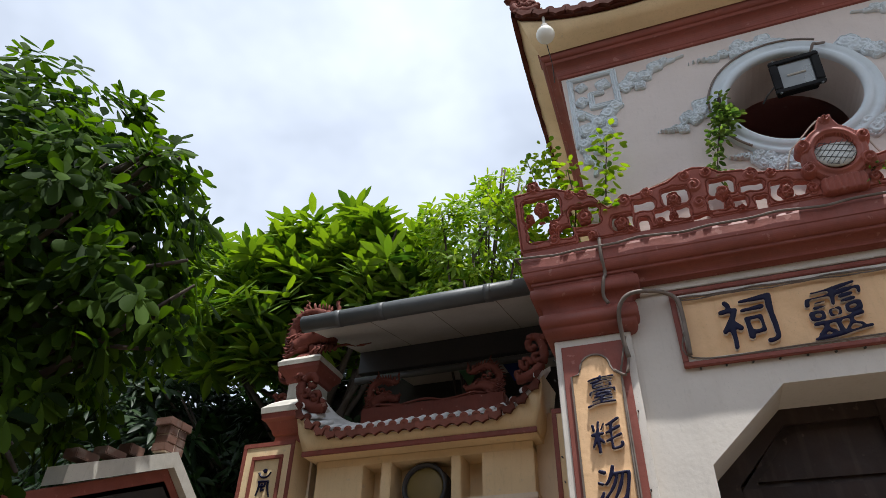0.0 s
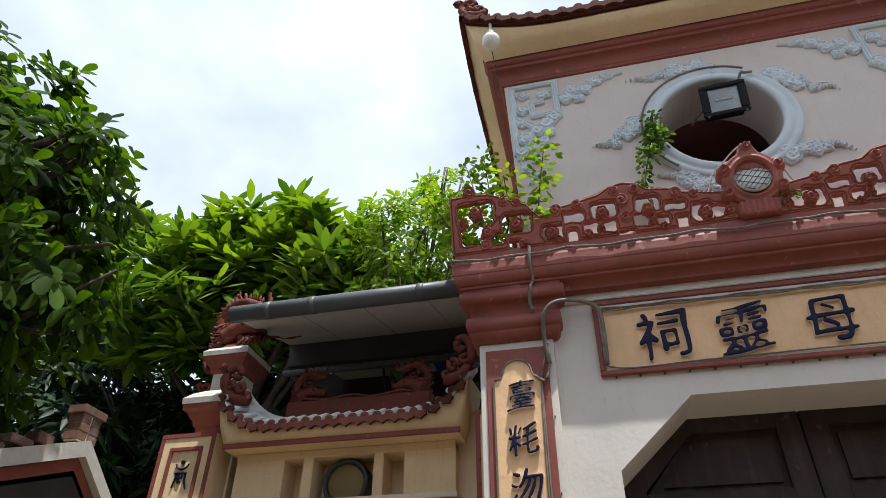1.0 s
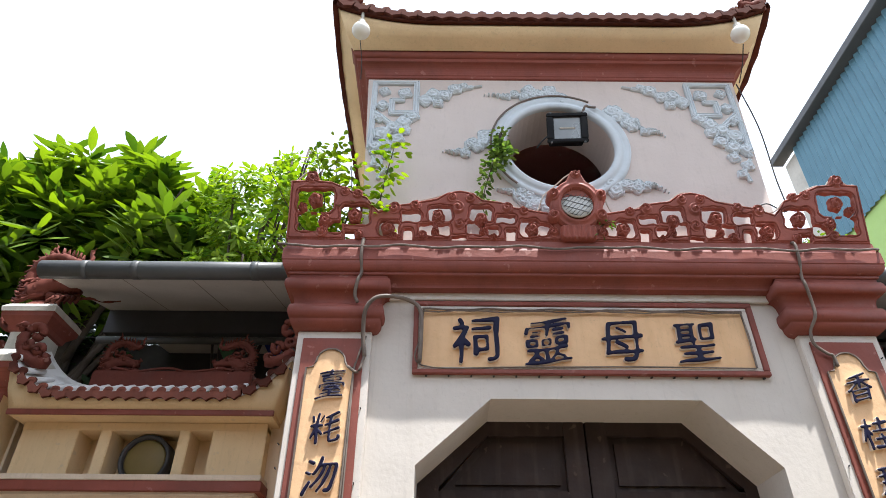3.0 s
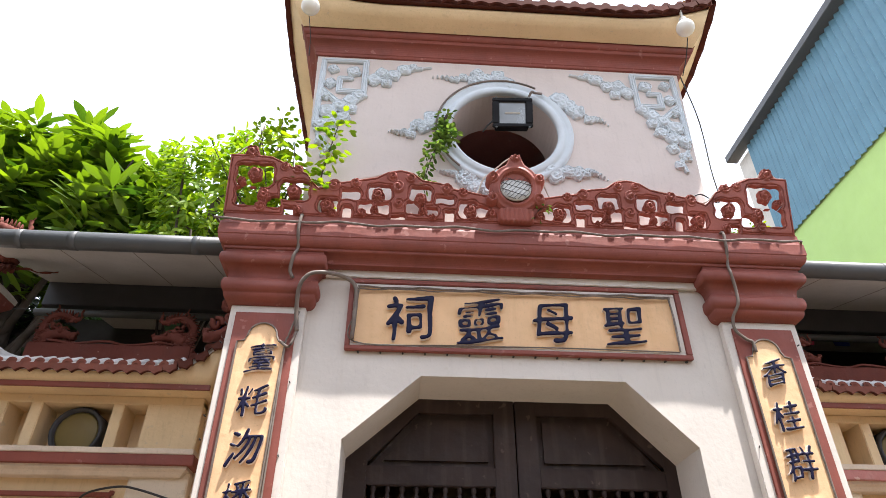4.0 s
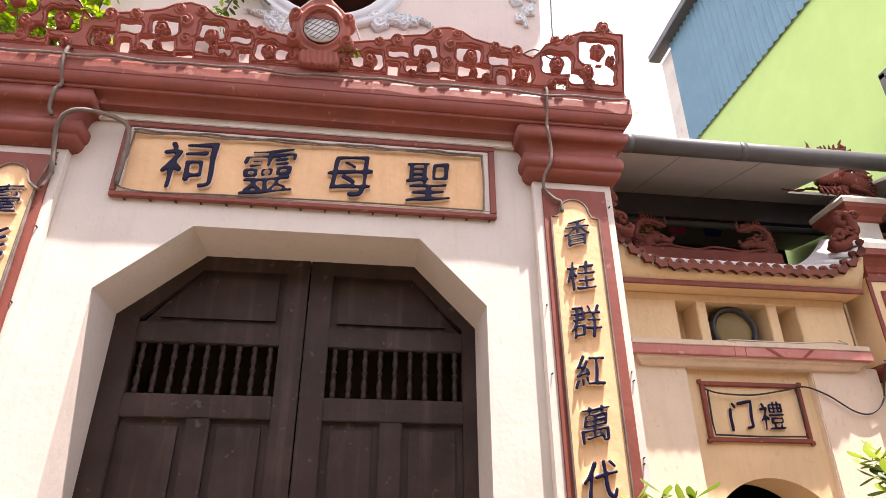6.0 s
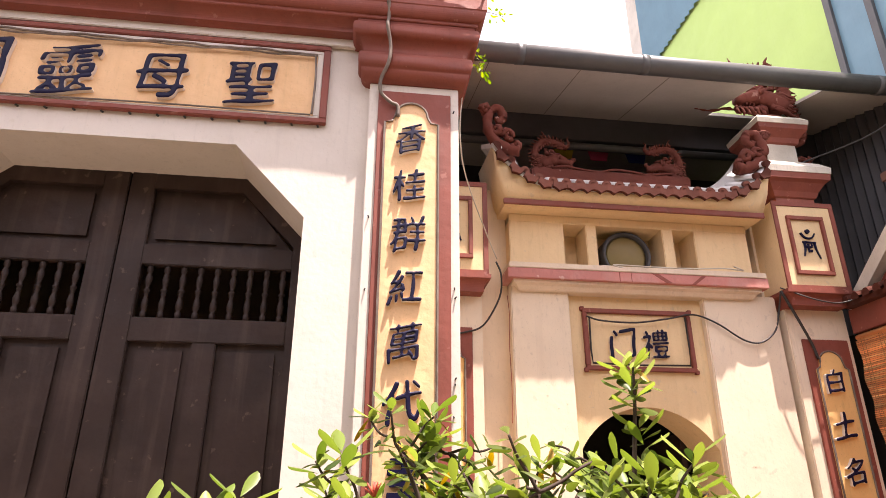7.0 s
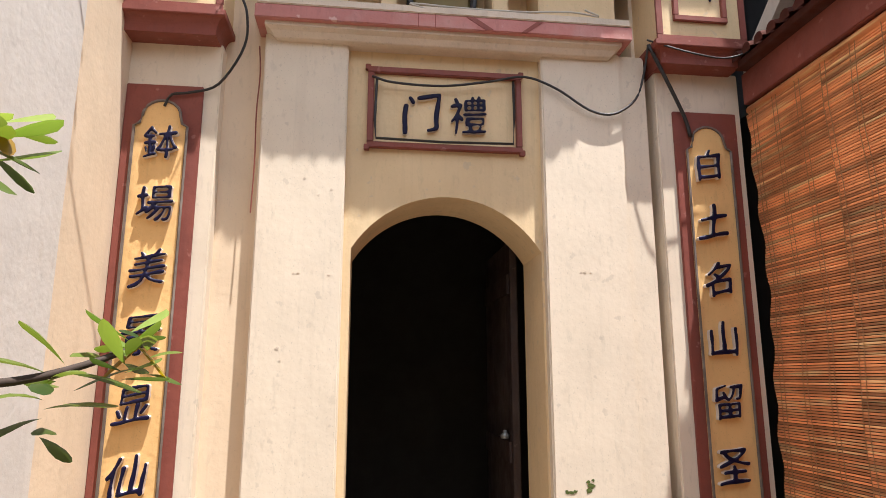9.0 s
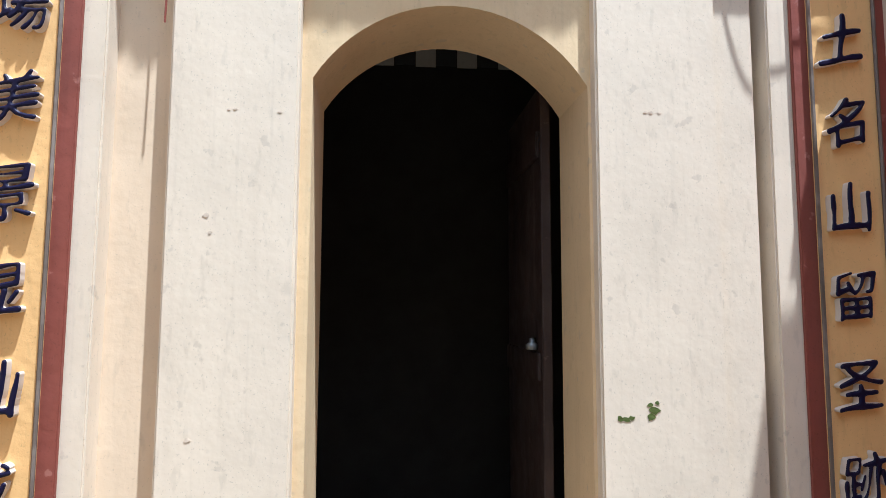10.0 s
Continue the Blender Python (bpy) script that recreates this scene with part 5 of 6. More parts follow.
tree("shaded_thicket", "thicket behind the side gate, its shade put into the leaf colour", (-6.5, 5.2, 0),
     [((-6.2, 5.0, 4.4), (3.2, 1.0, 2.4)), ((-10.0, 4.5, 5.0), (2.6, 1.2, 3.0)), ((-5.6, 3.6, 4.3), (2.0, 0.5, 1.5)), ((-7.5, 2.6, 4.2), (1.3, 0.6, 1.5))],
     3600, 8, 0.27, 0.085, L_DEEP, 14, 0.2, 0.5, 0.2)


def sprig(name, label, stems, mat, seed, length, width, per, parent_cat="plant", thick=0.008):
    """A loose self-sown plant: thin stems with leaves all along."""
    rnd = random.Random(seed)
    p = tagged(empty(name, stems[0][0]), label, parent_cat)
    bs, bl = bmesh.new(), bmesh.new()
    for pts in stems:
        path = smooth_path(pts, 8)
        tube(bs, path, thick, 5, thick * 0.35)
        for k in range(per):
            i = rnd.randrange(len(path) // 5, len(path))
            d = Vector((rnd.gauss(0, 1), rnd.gauss(0, 1), rnd.gauss(0.2, 0.7))).normalized()
            q = path[i] + d * rnd.uniform(0.0, length * 1.3)
            leaf_shape(bl, q, d, d.cross(Vector((0.2, 0.1, 1))), length * rnd.uniform(0.5, 1.1), width * rnd.uniform(0.6, 1.1), 0.35)
    tagged(part("stem_wood", bs, M_TWIG, p), kind="stuff")
    tagged(part("foliage", bl, mat, p, "", True), kind="stuff")
    return p


sprig("ledge_plant", "self-sown leafy plant growing on the cornice beside the upper wall",
      [[(-1.62, -0.02, 4.39), (-1.68, -0.05, 4.8), (-1.78, -0.08, 5.25)], [(-1.58, 0.05, 4.39), (-1.62, 0.05, 4.9), (-1.66, 0.0, 5.42)], [(-1.3, -0.16, 4.39), (-1.27, -0.2, 4.75), (-1.2, -0.2, 5.22)],
       [(-1.62, 0.0, 4.39), (-1.9, 0.05, 4.75), (-2.15, 0.05, 5.2)], [(-1.55, -0.1, 4.39), (-1.48, -0.14, 4.7), (-1.5, -0.15, 5.05)], [(-1.7, 0.1, 4.39), (-1.95, 0.2, 4.9), (-2.0, 0.2, 5.1)]], L_BUSH, 21, 0.075, 0.045, 105)
sprig("hanging_vine", "leafy vine hanging over the rim of the round opening",
      [[(-0.44, -0.13, 5.40), (-0.48, -0.16, 5.16), (-0.56, -0.17, 4.88), (-0.60, -0.18, 4.68)], [(-0.42, -0.13, 5.46), (-0.46, -0.17, 5.25), (-0.52, -0.18, 5.0)], [(-0.46, -0.13, 5.3), (-0.42, -0.18, 5.2), (-0.43, -0.19, 5.1)]], L_VINE, 22, 0.05, 0.03, 115)
sprig("cornice_weed", "thin light green weed hanging from the gate's side", [[(1.80, 0.3, 4.5), (1.95, 0.25, 4.62), (2.12, 0.2, 4.55)], [(1.78, 0.35, 4.3), (1.9, 0.3, 4.35), (1.98, 0.3, 4.2)], [(1.8, 0.3, 4.6), (1.9, 0.2, 4.75), (2.0, 0.2, 4.72)]], L_BUSH, 23, 0.045, 0.022, 40, thick=0.004)
sprig("ledge_sprout", "small green sprout at the balustrade", [[(0.12, -0.2, 4.39), (0.16, -0.22, 4.48), (0.22, -0.24, 4.52)], [(1.5, -0.1, 4.39), (1.52, -0.1, 4.5)]], L_VINE, 24, 0.04, 0.02, 26, thick=0.004)


def shrub():
    rnd = random.Random(31)
    s = tagged(empty("potted_shrub", (1.75, -1.05, 0)), "leafy shrub with glossy yellow-green leaves in a brown glazed pot", "shrub")
    bm = bmesh.new()
    lathe(bm, [(0.2, 0), (0.26, 0.05), (0.34, 0.35), (0.36, 0.5), (0.40, 0.52), (0.40, 0.57), (0.34, 0.57), (0.33, 0.5)], (1.75, -1.05, 0), 28)
    part("pot", bm, M_POT, s, "brown glazed pot", True)
    bw, bl, bo = bmesh.new(), bmesh.new(), bmesh.new()
    root = Vector((1.75, -1.0, 0.5))
    tips = []
    def crook(p0, p1, bend, n=4):
        """A branch that bends as it grows."""
        pts = [p0]
        for i in range(1, n):
            pts.append(p0.lerp(p1, i / n) + Vector((rnd.uniform(-bend, bend), rnd.uniform(-bend, bend), rnd.uniform(-bend, bend))))
        return smooth_path(pts + [p1], 4)

    for k in range(12):
        a = 2 * math.pi * k / 12 + rnd.uniform(-0.3, 0.3)
        e = root + Vector((math.cos(a) * rnd.uniform(0.2, 0.48), math.sin(a) * rnd.uniform(0.1, 0.24), rnd.uniform(0.62, 1.0)))
        tube(bw, crook(root, e, 0.05), 0.022, 7, 0.012)
        for j in range(6):
            b = rnd.uniform(0, 6.28)
            f = e + Vector((math.cos(b) * rnd.uniform(0.12, 0.40), math.sin(b) * rnd.uniform(0.06, 0.2), rnd.uniform(-0.08, 0.40)))
            tube(bw, crook(e, f, 0.03), 0.0105, 6, 0.006)
            for q in range(4):
                c = rnd.uniform(0, 6.28)
                g = f + Vector((math.cos(c) * rnd.uniform(0.04, 0.18), math.sin(c) * rnd.uniform(0.03, 0.13), rnd.uniform(-0.06, 0.15)))
                tube(bw, crook(f, g, 0.012, 3), 0.0052, 5, 0.0035)
                tips.append((g, (g - f).normalized()))
    for pts in ([(1.95, -1.08, 1.2), (2.05, -1.1, 1.6), (2.10, -1.1, 1.95), (2.113, -1.098, 2.10)], [(2.0, -1.05, 1.2), (2.2, -0.95, 1.4), (2.4, -0.85, 1.45), (2.5, -0.75, 1.5)], [(2.0, -1.1, 1.3), (2.2, -1.15, 1.5), (2.33, -1.2, 1.72)],
                [(1.5, -1.1, 1.3), (1.38, -1.15, 1.55), (1.30, -1.15, 1.72)], [(1.6, -1.0, 1.4), (1.5, -1.05, 1.7), (1.42, -1.05, 1.88)]):
        path = smooth_path(pts, 6)
        tube(bw, path, 0.011, 6, 0.004)
        for i in range(5, len(path), 3):
            tips.append((path[i] + Vector((rnd.uniform(-0.03, 0.03), rnd.uniform(-0.03, 0.03), 0.01)), Vector((rnd.uniform(-0.6, 0.6), rnd.uniform(-0.6, 0.6), 0.8)).normalized()))
        tips.append((path[-1], Vector((0, 0, 1))))
    by = bmesh.new()
    for g, d in tips:
        size = rnd.uniform(0.75, 1.25)
        rosette(bl, rnd, g, d * 0.6 + Vector((0, 0, 0.45)), rnd.randint(5, 8), 0.084 * size, 0.029 * size, 1.05, 0.3, True)
        # upright pale shoots on the outer twigs
        if rnd.random() < (0.8 if g.z > 1.5 else 0.35):
            rosette(by, rnd, g + Vector((0, 0, 0.012)), d * 0.3 + Vector((0, 0, 0.8)), rnd.randint(4, 6), 0.105 * size, 0.034 * size, 0.42, 0.08, True)
        if rnd.random() < 0.4:
            way = Vector((rnd.gauss(0, 1), rnd.gauss(0, 1), -0.5))
            leaf_shape(bo, g, way, way.cross(Vector((0, 0, 1))), 0.068, 0.024, 0.5, 0.18, True)
    buds = bmesh.new()
    for x, y, z in ((1.36, -1.2, 1.74), (1.44, -1.22, 1.70), (2.05, -1.3, 1.42), (1.62, -1.3, 1.58)):
        for _ in range(9):
            w = Vector((rnd.gauss(0, 0.5), rnd.gauss(0, 0.5), 1)).normalized()
            tube(buds, [(x, y, z), Vector((x, y, z)) + w * 0.022, Vector((x, y, z)) + w * 0.036], 0.004, 5, 0.0015)
    tagged(part("flower_bud", buds, M_BUD, s, "small red flower buds", True), kind="stuff")
    tagged(part("young_foliage", by, L_YOUNG, s, "pale yellow-green young leaves", True), kind="stuff")
    part("branch_wood", bw, M_TWIG, s, "dark woody branches", True)
    tagged(part("foliage", bl, L_SHRUB, s, "yellow-green glossy leaves", True), kind="stuff")
    tagged(part("old_foliage", bo, L_OLD, s, "yellow and orange fading leaves", True), kind="stuff")


shrub()



# ---- pierced balustrade on the cornice ----
balustrade = tagged(empty("pierced_balustrade", (0, -0.2, 4.39)), "red-brown carved openwork balustrade with scrolls and a round centre medallion", "balustrade")
B0, BK = 4.385, 0.90


def bz(z):
    return B0 + (z - 4.33) * BK


# top line of one half, pierced openings (centre, half sizes) and rolled knobs (centre, radius), outwards from the
# middle, traced to fit the camera's view
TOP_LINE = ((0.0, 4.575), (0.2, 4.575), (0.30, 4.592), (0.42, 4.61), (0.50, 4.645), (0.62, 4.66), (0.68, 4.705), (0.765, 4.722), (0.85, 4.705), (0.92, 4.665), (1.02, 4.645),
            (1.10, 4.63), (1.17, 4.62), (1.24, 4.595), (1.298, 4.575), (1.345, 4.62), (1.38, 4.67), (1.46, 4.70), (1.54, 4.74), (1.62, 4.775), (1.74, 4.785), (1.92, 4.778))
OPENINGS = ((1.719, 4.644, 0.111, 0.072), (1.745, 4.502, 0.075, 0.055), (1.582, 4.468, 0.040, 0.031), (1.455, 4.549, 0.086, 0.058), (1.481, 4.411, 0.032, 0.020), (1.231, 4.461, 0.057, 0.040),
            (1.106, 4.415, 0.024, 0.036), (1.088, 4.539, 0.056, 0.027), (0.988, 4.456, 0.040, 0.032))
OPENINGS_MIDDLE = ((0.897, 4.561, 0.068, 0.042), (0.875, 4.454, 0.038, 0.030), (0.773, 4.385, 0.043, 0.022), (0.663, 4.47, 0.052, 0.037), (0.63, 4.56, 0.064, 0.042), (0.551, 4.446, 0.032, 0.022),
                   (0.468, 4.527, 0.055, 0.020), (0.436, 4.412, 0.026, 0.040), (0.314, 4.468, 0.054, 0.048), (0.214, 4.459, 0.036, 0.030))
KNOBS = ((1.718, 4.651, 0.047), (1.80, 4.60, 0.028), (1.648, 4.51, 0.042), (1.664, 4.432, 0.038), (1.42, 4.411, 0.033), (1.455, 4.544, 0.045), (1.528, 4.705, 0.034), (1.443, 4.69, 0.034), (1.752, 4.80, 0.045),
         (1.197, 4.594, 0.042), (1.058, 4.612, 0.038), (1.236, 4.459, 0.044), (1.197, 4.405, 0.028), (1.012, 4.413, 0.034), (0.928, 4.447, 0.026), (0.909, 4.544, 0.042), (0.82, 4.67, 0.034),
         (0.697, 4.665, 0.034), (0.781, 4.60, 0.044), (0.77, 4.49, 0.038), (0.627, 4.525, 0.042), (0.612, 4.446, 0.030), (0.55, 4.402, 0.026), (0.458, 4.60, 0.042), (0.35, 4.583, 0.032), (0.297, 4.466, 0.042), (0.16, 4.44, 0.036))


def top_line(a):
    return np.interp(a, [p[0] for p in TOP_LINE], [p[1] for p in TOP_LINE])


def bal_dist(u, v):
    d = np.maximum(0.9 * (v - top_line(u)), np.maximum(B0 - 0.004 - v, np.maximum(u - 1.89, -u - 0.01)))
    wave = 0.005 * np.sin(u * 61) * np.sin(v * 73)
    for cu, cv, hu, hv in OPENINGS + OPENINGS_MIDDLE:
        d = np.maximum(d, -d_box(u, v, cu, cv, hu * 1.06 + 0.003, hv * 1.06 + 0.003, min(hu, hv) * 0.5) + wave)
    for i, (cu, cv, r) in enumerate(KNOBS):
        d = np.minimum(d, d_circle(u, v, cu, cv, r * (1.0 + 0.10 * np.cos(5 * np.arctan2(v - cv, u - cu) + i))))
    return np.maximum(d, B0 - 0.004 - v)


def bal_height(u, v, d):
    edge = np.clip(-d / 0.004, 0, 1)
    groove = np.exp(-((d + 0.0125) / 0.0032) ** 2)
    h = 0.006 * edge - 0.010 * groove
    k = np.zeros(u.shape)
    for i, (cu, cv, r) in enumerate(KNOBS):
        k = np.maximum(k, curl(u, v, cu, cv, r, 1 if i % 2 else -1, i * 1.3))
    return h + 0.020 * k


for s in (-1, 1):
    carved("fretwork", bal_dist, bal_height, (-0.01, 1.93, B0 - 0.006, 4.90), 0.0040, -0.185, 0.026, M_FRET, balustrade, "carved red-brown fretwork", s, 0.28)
# centre medallion
C0 = bz(4.585)


def med_dist(u, v):
    d = d_circle(u, v, 0, C0, 0.172)
    tip = np.maximum(np.abs(u) - (C0 + 0.285 - v) * 0.52, np.maximum(C0 - v, v - C0 - 0.225))
    d = np.minimum(d, tip)
    for a in (-0.155, 0.155):
        for dz in (-0.08, 0.06):
            d = np.minimum(d, d_circle(u, v, a, C0 + dz, 0.042))
    d = np.minimum(d, np.maximum(d_box(u, v, 0, C0 - 0.19, 0.12, 0.05, 0.03), 0 * u - 1))
    return d


def med_height(u, v, d):
    edge = np.clip(-d / 0.012, 0, 1)
    rad = np.hypot(u, v - C0)
    h = 0.018 * edge + 0.012 * np.exp(-((rad - 0.125) / 0.012) ** 2) - 0.02 * (rad < 0.105)
    k = np.zeros(u.shape)
    for a in (-0.155, 0.155):
        for dz in (-0.08, 0.06):
            k = np.maximum(k, curl(u, v, a, C0 + dz, 0.042, 1 if a > 0 else -1, dz * 20))
    k = np.maximum(k, curl(u, v, 0.0, C0 + 0.205, 0.036))
    fan = np.where(v < C0 - 0.15, 0.5 + 0.5 * np.cos(u * 190), 0)
    return h + 0.024 * k + 0.01 * fan


med = carved("medallion", med_dist, med_height, (-0.22, 0.22, B0 - 0.03, C0 + 0.26), 0.006, -0.20, 0.06, M_FRET, balustrade, "round carved medallion", 1, 0.28)
bm = bmesh.new()
lathe(bm, [(0.104, 0.012), (0.104, -0.004), (0.06, -0.008), (0.02, -0.009)], (0, -0.207 - 0.28 * (C0 - B0 + 0.03), C0), 28, "y")
face = part("mosaic_disc", bm, material("grey_mirror_mosaic", (0.60, 0.60, 0.56), 0.35, 0.15, 60, 0.2, (0.25, 0.24, 0.22), 0.4, 9.0), med, "grey mosaic disc with slanting joints", True)
bm = bmesh.new()
yy = -0.2175 - 0.28 * (C0 - B0 + 0.03)
for k in range(-4, 5):
    o = 0.024 * k
    w = math.sqrt(max(0.0, 0.1 ** 2 - o * o))
    for a in (0.85, -0.35):
        c, sn = math.cos(a), math.sin(a)
        if a < 0 and k % 2:
            continue
        tube(bm, [(c * -w - sn * o, yy, C0 + sn * -w + c * o), (c * w - sn * o, yy, C0 + sn * w + c * o)], 0.0022, 4)
part("joint", bm, M_STEEL, med, "dark joints")
balustrade.scale.x, balustrade.location.x = 0.988, 0.010
# light cable draped along the balustrade's top and the cornice's lip
rope = tagged(empty("light_rope", (0, -0.22, 4.35)), "thin pale light rope draped along the balustrade and cornice", "cable")
bm = bmesh.new()
tops = []
for i in range(77):
    x = -1.87 + 3.74 * i / 76
    a = abs(x)
    z = float(top_line(a)) + 0.012 + 0.008 * math.sin(i * 1.1)
    if a < 0.2:
        z = C0 + 0.25 - 0.9 * max(0, a - 0.02)
    if 1.68 < a < 1.82:
        z += 0.05
    tops.append((x, -0.16 - 0.28 * (z - B0), z))
tube(bm, smooth_path(tops, 3), 0.0055, 5)
part("upper_rope", bm, M_PALEWIRE, rope)
bm = bmesh.new()
tube(bm, smooth_path([(-1.885, -0.1, 4.36), (-1.89, -0.2, 4.335)] + [(-1.88 + 3.76 * i / 30, -0.222, 4.322 - 0.012 * math.sin(i * 0.55) ** 2 - 0.006 * (i % 3)) for i in range(31)] + [(1.89, -0.1, 4.33)], 3), 0.008, 6)
part("lower_rope", bm, M_CABLE, rope)

# conduits down the pilasters
def conduit(label, runs, mat=M_CABLE, name="cable_conduit"):
    c = tagged(empty(name, runs[0][0][0]), label, "cable")
    for pts, r in runs:
        part("run", tube(bmesh.new(), smooth_path(pts, 5), r, 7), mat, c, "", True)
    return c


conduit("grey-brown cable conduit running down the cornice to the pilaster",
        [([(-1.36, -0.17, 4.39), (-1.36, -0.215, 4.36), (-1.365, -0.212, 4.25), (-1.36, -0.165, 4.15), (-1.375, -0.18, 4.09), (-1.39, -0.15, 4.0), (-1.37, -0.14, 3.95)], 0.011),
         ([(-1.31, -0.085, 3.62), (-1.325, -0.1, 3.75), (-1.32, -0.15, 3.88), (-1.27, -0.175, 3.955), (-1.18, -0.15, 3.99), (-1.06, -0.08, 4.0), (-0.99, -0.07, 3.93), (-0.985, -0.06, 3.72), (-0.99, -0.055, 3.60)], 0.013),
         ([(-1.31, -0.085, 3.62), (-1.34, -0.09, 3.52), (-1.40, -0.085, 3.555)], 0.009), ([(-1.31, -0.085, 3.75), (-1.35, -0.085, 3.6), (-1.37, -0.08, 3.4), (-1.385, -0.08, 2.2)], 0.006)])
conduit("grey-brown cable conduit running down the cornice to the pilaster",
        [([(1.37, -0.17, 4.39), (1.37, -0.215, 4.36), (1.365, -0.212, 4.25), (1.37, -0.165, 4.15), (1.365, -0.18, 4.08), (1.385, -0.15, 3.98), (1.38, -0.14, 3.88), (1.345, -0.1, 3.80), (1.345, -0.09, 3.72), (1.40, -0.09, 3.66), (1.435, -0.085, 3.645), (1.44, -0.085, 3.58)], 0.010)])
conduit("dark drooping wires across the side gate's front",
        [([(2.20, 1.13, 3.27), (2.23, 1.12, 3.17), (2.22, 1.15, 3.02), (2.11, 1.17, 2.83), (1.98, 1.165, 2.775), (1.9, 1.165, 2.76), (1.87, 1.165, 2.70)], 0.0065),
         ([(2.84, 1.205, 2.93), (2.95, 1.2, 2.90), (3.2, 1.2, 2.895), (3.45, 1.2, 2.935), (3.62, 1.19, 2.965), (3.78, 1.17, 2.90), (3.95, 1.165, 2.79), (4.08, 1.165, 2.775), (4.2, 1.16, 2.86), (4.25, 1.15, 3.0), (4.26, 1.1, 3.14)], 0.0065),
         ([(4.26, 1.1, 3.14), (4.36, 1.12, 2.95), (4.46, 1.16, 2.78), (4.49, 1.165, 2.67)], 0.010), ([(4.25, 1.09, 3.16), (4.45, 1.0, 3.05), (4.65, 1.0, 3.04), (4.85, 0.95, 3.12)], 0.005)], M_WIRE, "drooping_wire")
conduit("dark wire along the side gate's sign", [([(-2.2, 1.15, 2.93), (-2.45, 1.16, 3.0), (-2.6, 1.17, 3.02), (-2.8, 1.19, 2.98), (-2.87, 1.2, 2.9)], 0.008), ([(-2.87, 1.2, 2.93), (-3.2, 1.2, 2.9), (-3.58, 1.2, 2.93)], 0.006)], M_WIRE, "drooping_wire")
conduit("pale wire lying on the side gate's ledge", [([(2.95, 1.12, 3.275), (3.02, 1.1, 3.265), (3.1, 1.085, 3.25), (3.02, 1.08, 3.27), (3.3, 1.1, 3.275), (3.6, 1.09, 3.272), (3.85, 1.085, 3.285), (4.0, 1.1, 3.28), (3.92, 1.08, 3.30)], 0.005)], M_PALEWIRE, "pale_wire")
conduit("pale wire strung down the main gate's side corner", [([(1.79, 0.1, 4.2), (1.80, 0.05, 3.9), (1.785, 0.06, 3.6), (1.86, 0.3, 3.45), (2.1, 0.9, 3.35), (2.2, 1.1, 3.28)], 0.004)], M_PALEWIRE, "pale_wire")
conduit("black service wire strung to the post", [([(4.7, 1.2, 4.25), (5.2, 0.9, 4.42), (5.6, 0.6, 4.75)], 0.008)], M_WIRE, "service_wire")
conduit("thin wire running down the upper wall's corner", [([(1.47, -0.1, 6.0), (1.50, -0.12, 5.5), (1.48, -0.12, 5.0), (1.47, -0.12, 4.7), (1.36, -0.1, 4.78), (1.25, -0.09, 4.72)], 0.005)], M_WIRE, "thin_wire")

# globe lamps under the eave corners
for x in (-1.50, 1.43):
    lamp = tagged(empty("globe_lamp", (x, -0.42, 6.205)), "white globe lamp hanging under the eave corner", "lamp", "globe lamps")
    bm = bmesh.new()
    lathe(bm, [(0.07 * math.sin(math.pi * k / 12) + 0.001, -0.07 * math.cos(math.pi * k / 12)) for k in range(13)], (x, -0.42, 6.205), 18)
    part("globe", bm, M_LAMP, lamp, "", True)
    bm = bmesh.new()
    lathe(bm, [(0.03, 0), (0.03, 0.05), (0.012, 0.06), (0.012, 0.16)], (x, -0.42, 6.265), 10)
    part("holder", bm, M_WHITE, lamp, "white holder")
    part("wire", tube(bmesh.new(), smooth_path([(x, -0.41, 6.1), (x + 0.01, -0.3, 6.0), (x, -0.2, 5.9)], 4), 0.004, 4), M_WIRE, lamp)

# floodlight in the round opening
flood = tagged(empty("floodlight", (0.02, -0.2, 5.45)), "black floodlight with a square glass face, mounted in the round opening", "floodlight")
tilt = pose(0.055, -0.13, 5.445, 20, 0, -3)


def flood_box(name, x0, x1, y0, y1, z0, z1, mat, label=""):
    bm = slab(x0, x1, y0, y1, z0, z1, 0.006)
    bmesh.ops.transform(bm, matrix=tilt, verts=bm.verts[:])
    part(name, bm, mat, flood, label)


flood_box("housing", -0.125, 0.125, -0.02, 0.09, -0.095, 0.095, M_BLACK)
for x0, x1, z0, z1 in ((-0.15, 0.15, 0.088, 0.118), (-0.15, 0.15, -0.118, -0.088), (-0.15, -0.098, -0.088, 0.088), (0.098, 0.15, -0.088, 0.088)):
    flood_box("bezel", x0, x1, -0.045, -0.018, z0, z1, M_BLACK)
for x in (-0.128, 0.116):
    for z in (-0.124, 0.112):
        flood_box("clip", x, x + 0.016, -0.05, -0.02, z, z + 0.016, M_LENS, "grey metal clip")
flood_box("glass_face", -0.098, 0.098, -0.026, -0.02, -0.088, 0.088, M_LENS, "grey reflector behind glass")
flood_box("lamp_tube", -0.06, 0.06, -0.034, -0.026, -0.006, 0.006, M_WHITE)
part("bracket", tube(bmesh.new(), [(-0.06, -0.08, 5.45), (-0.12, -0.03, 5.42), (-0.15, 0.02, 5.40)], 0.006, 6), M_STEEL, flood)
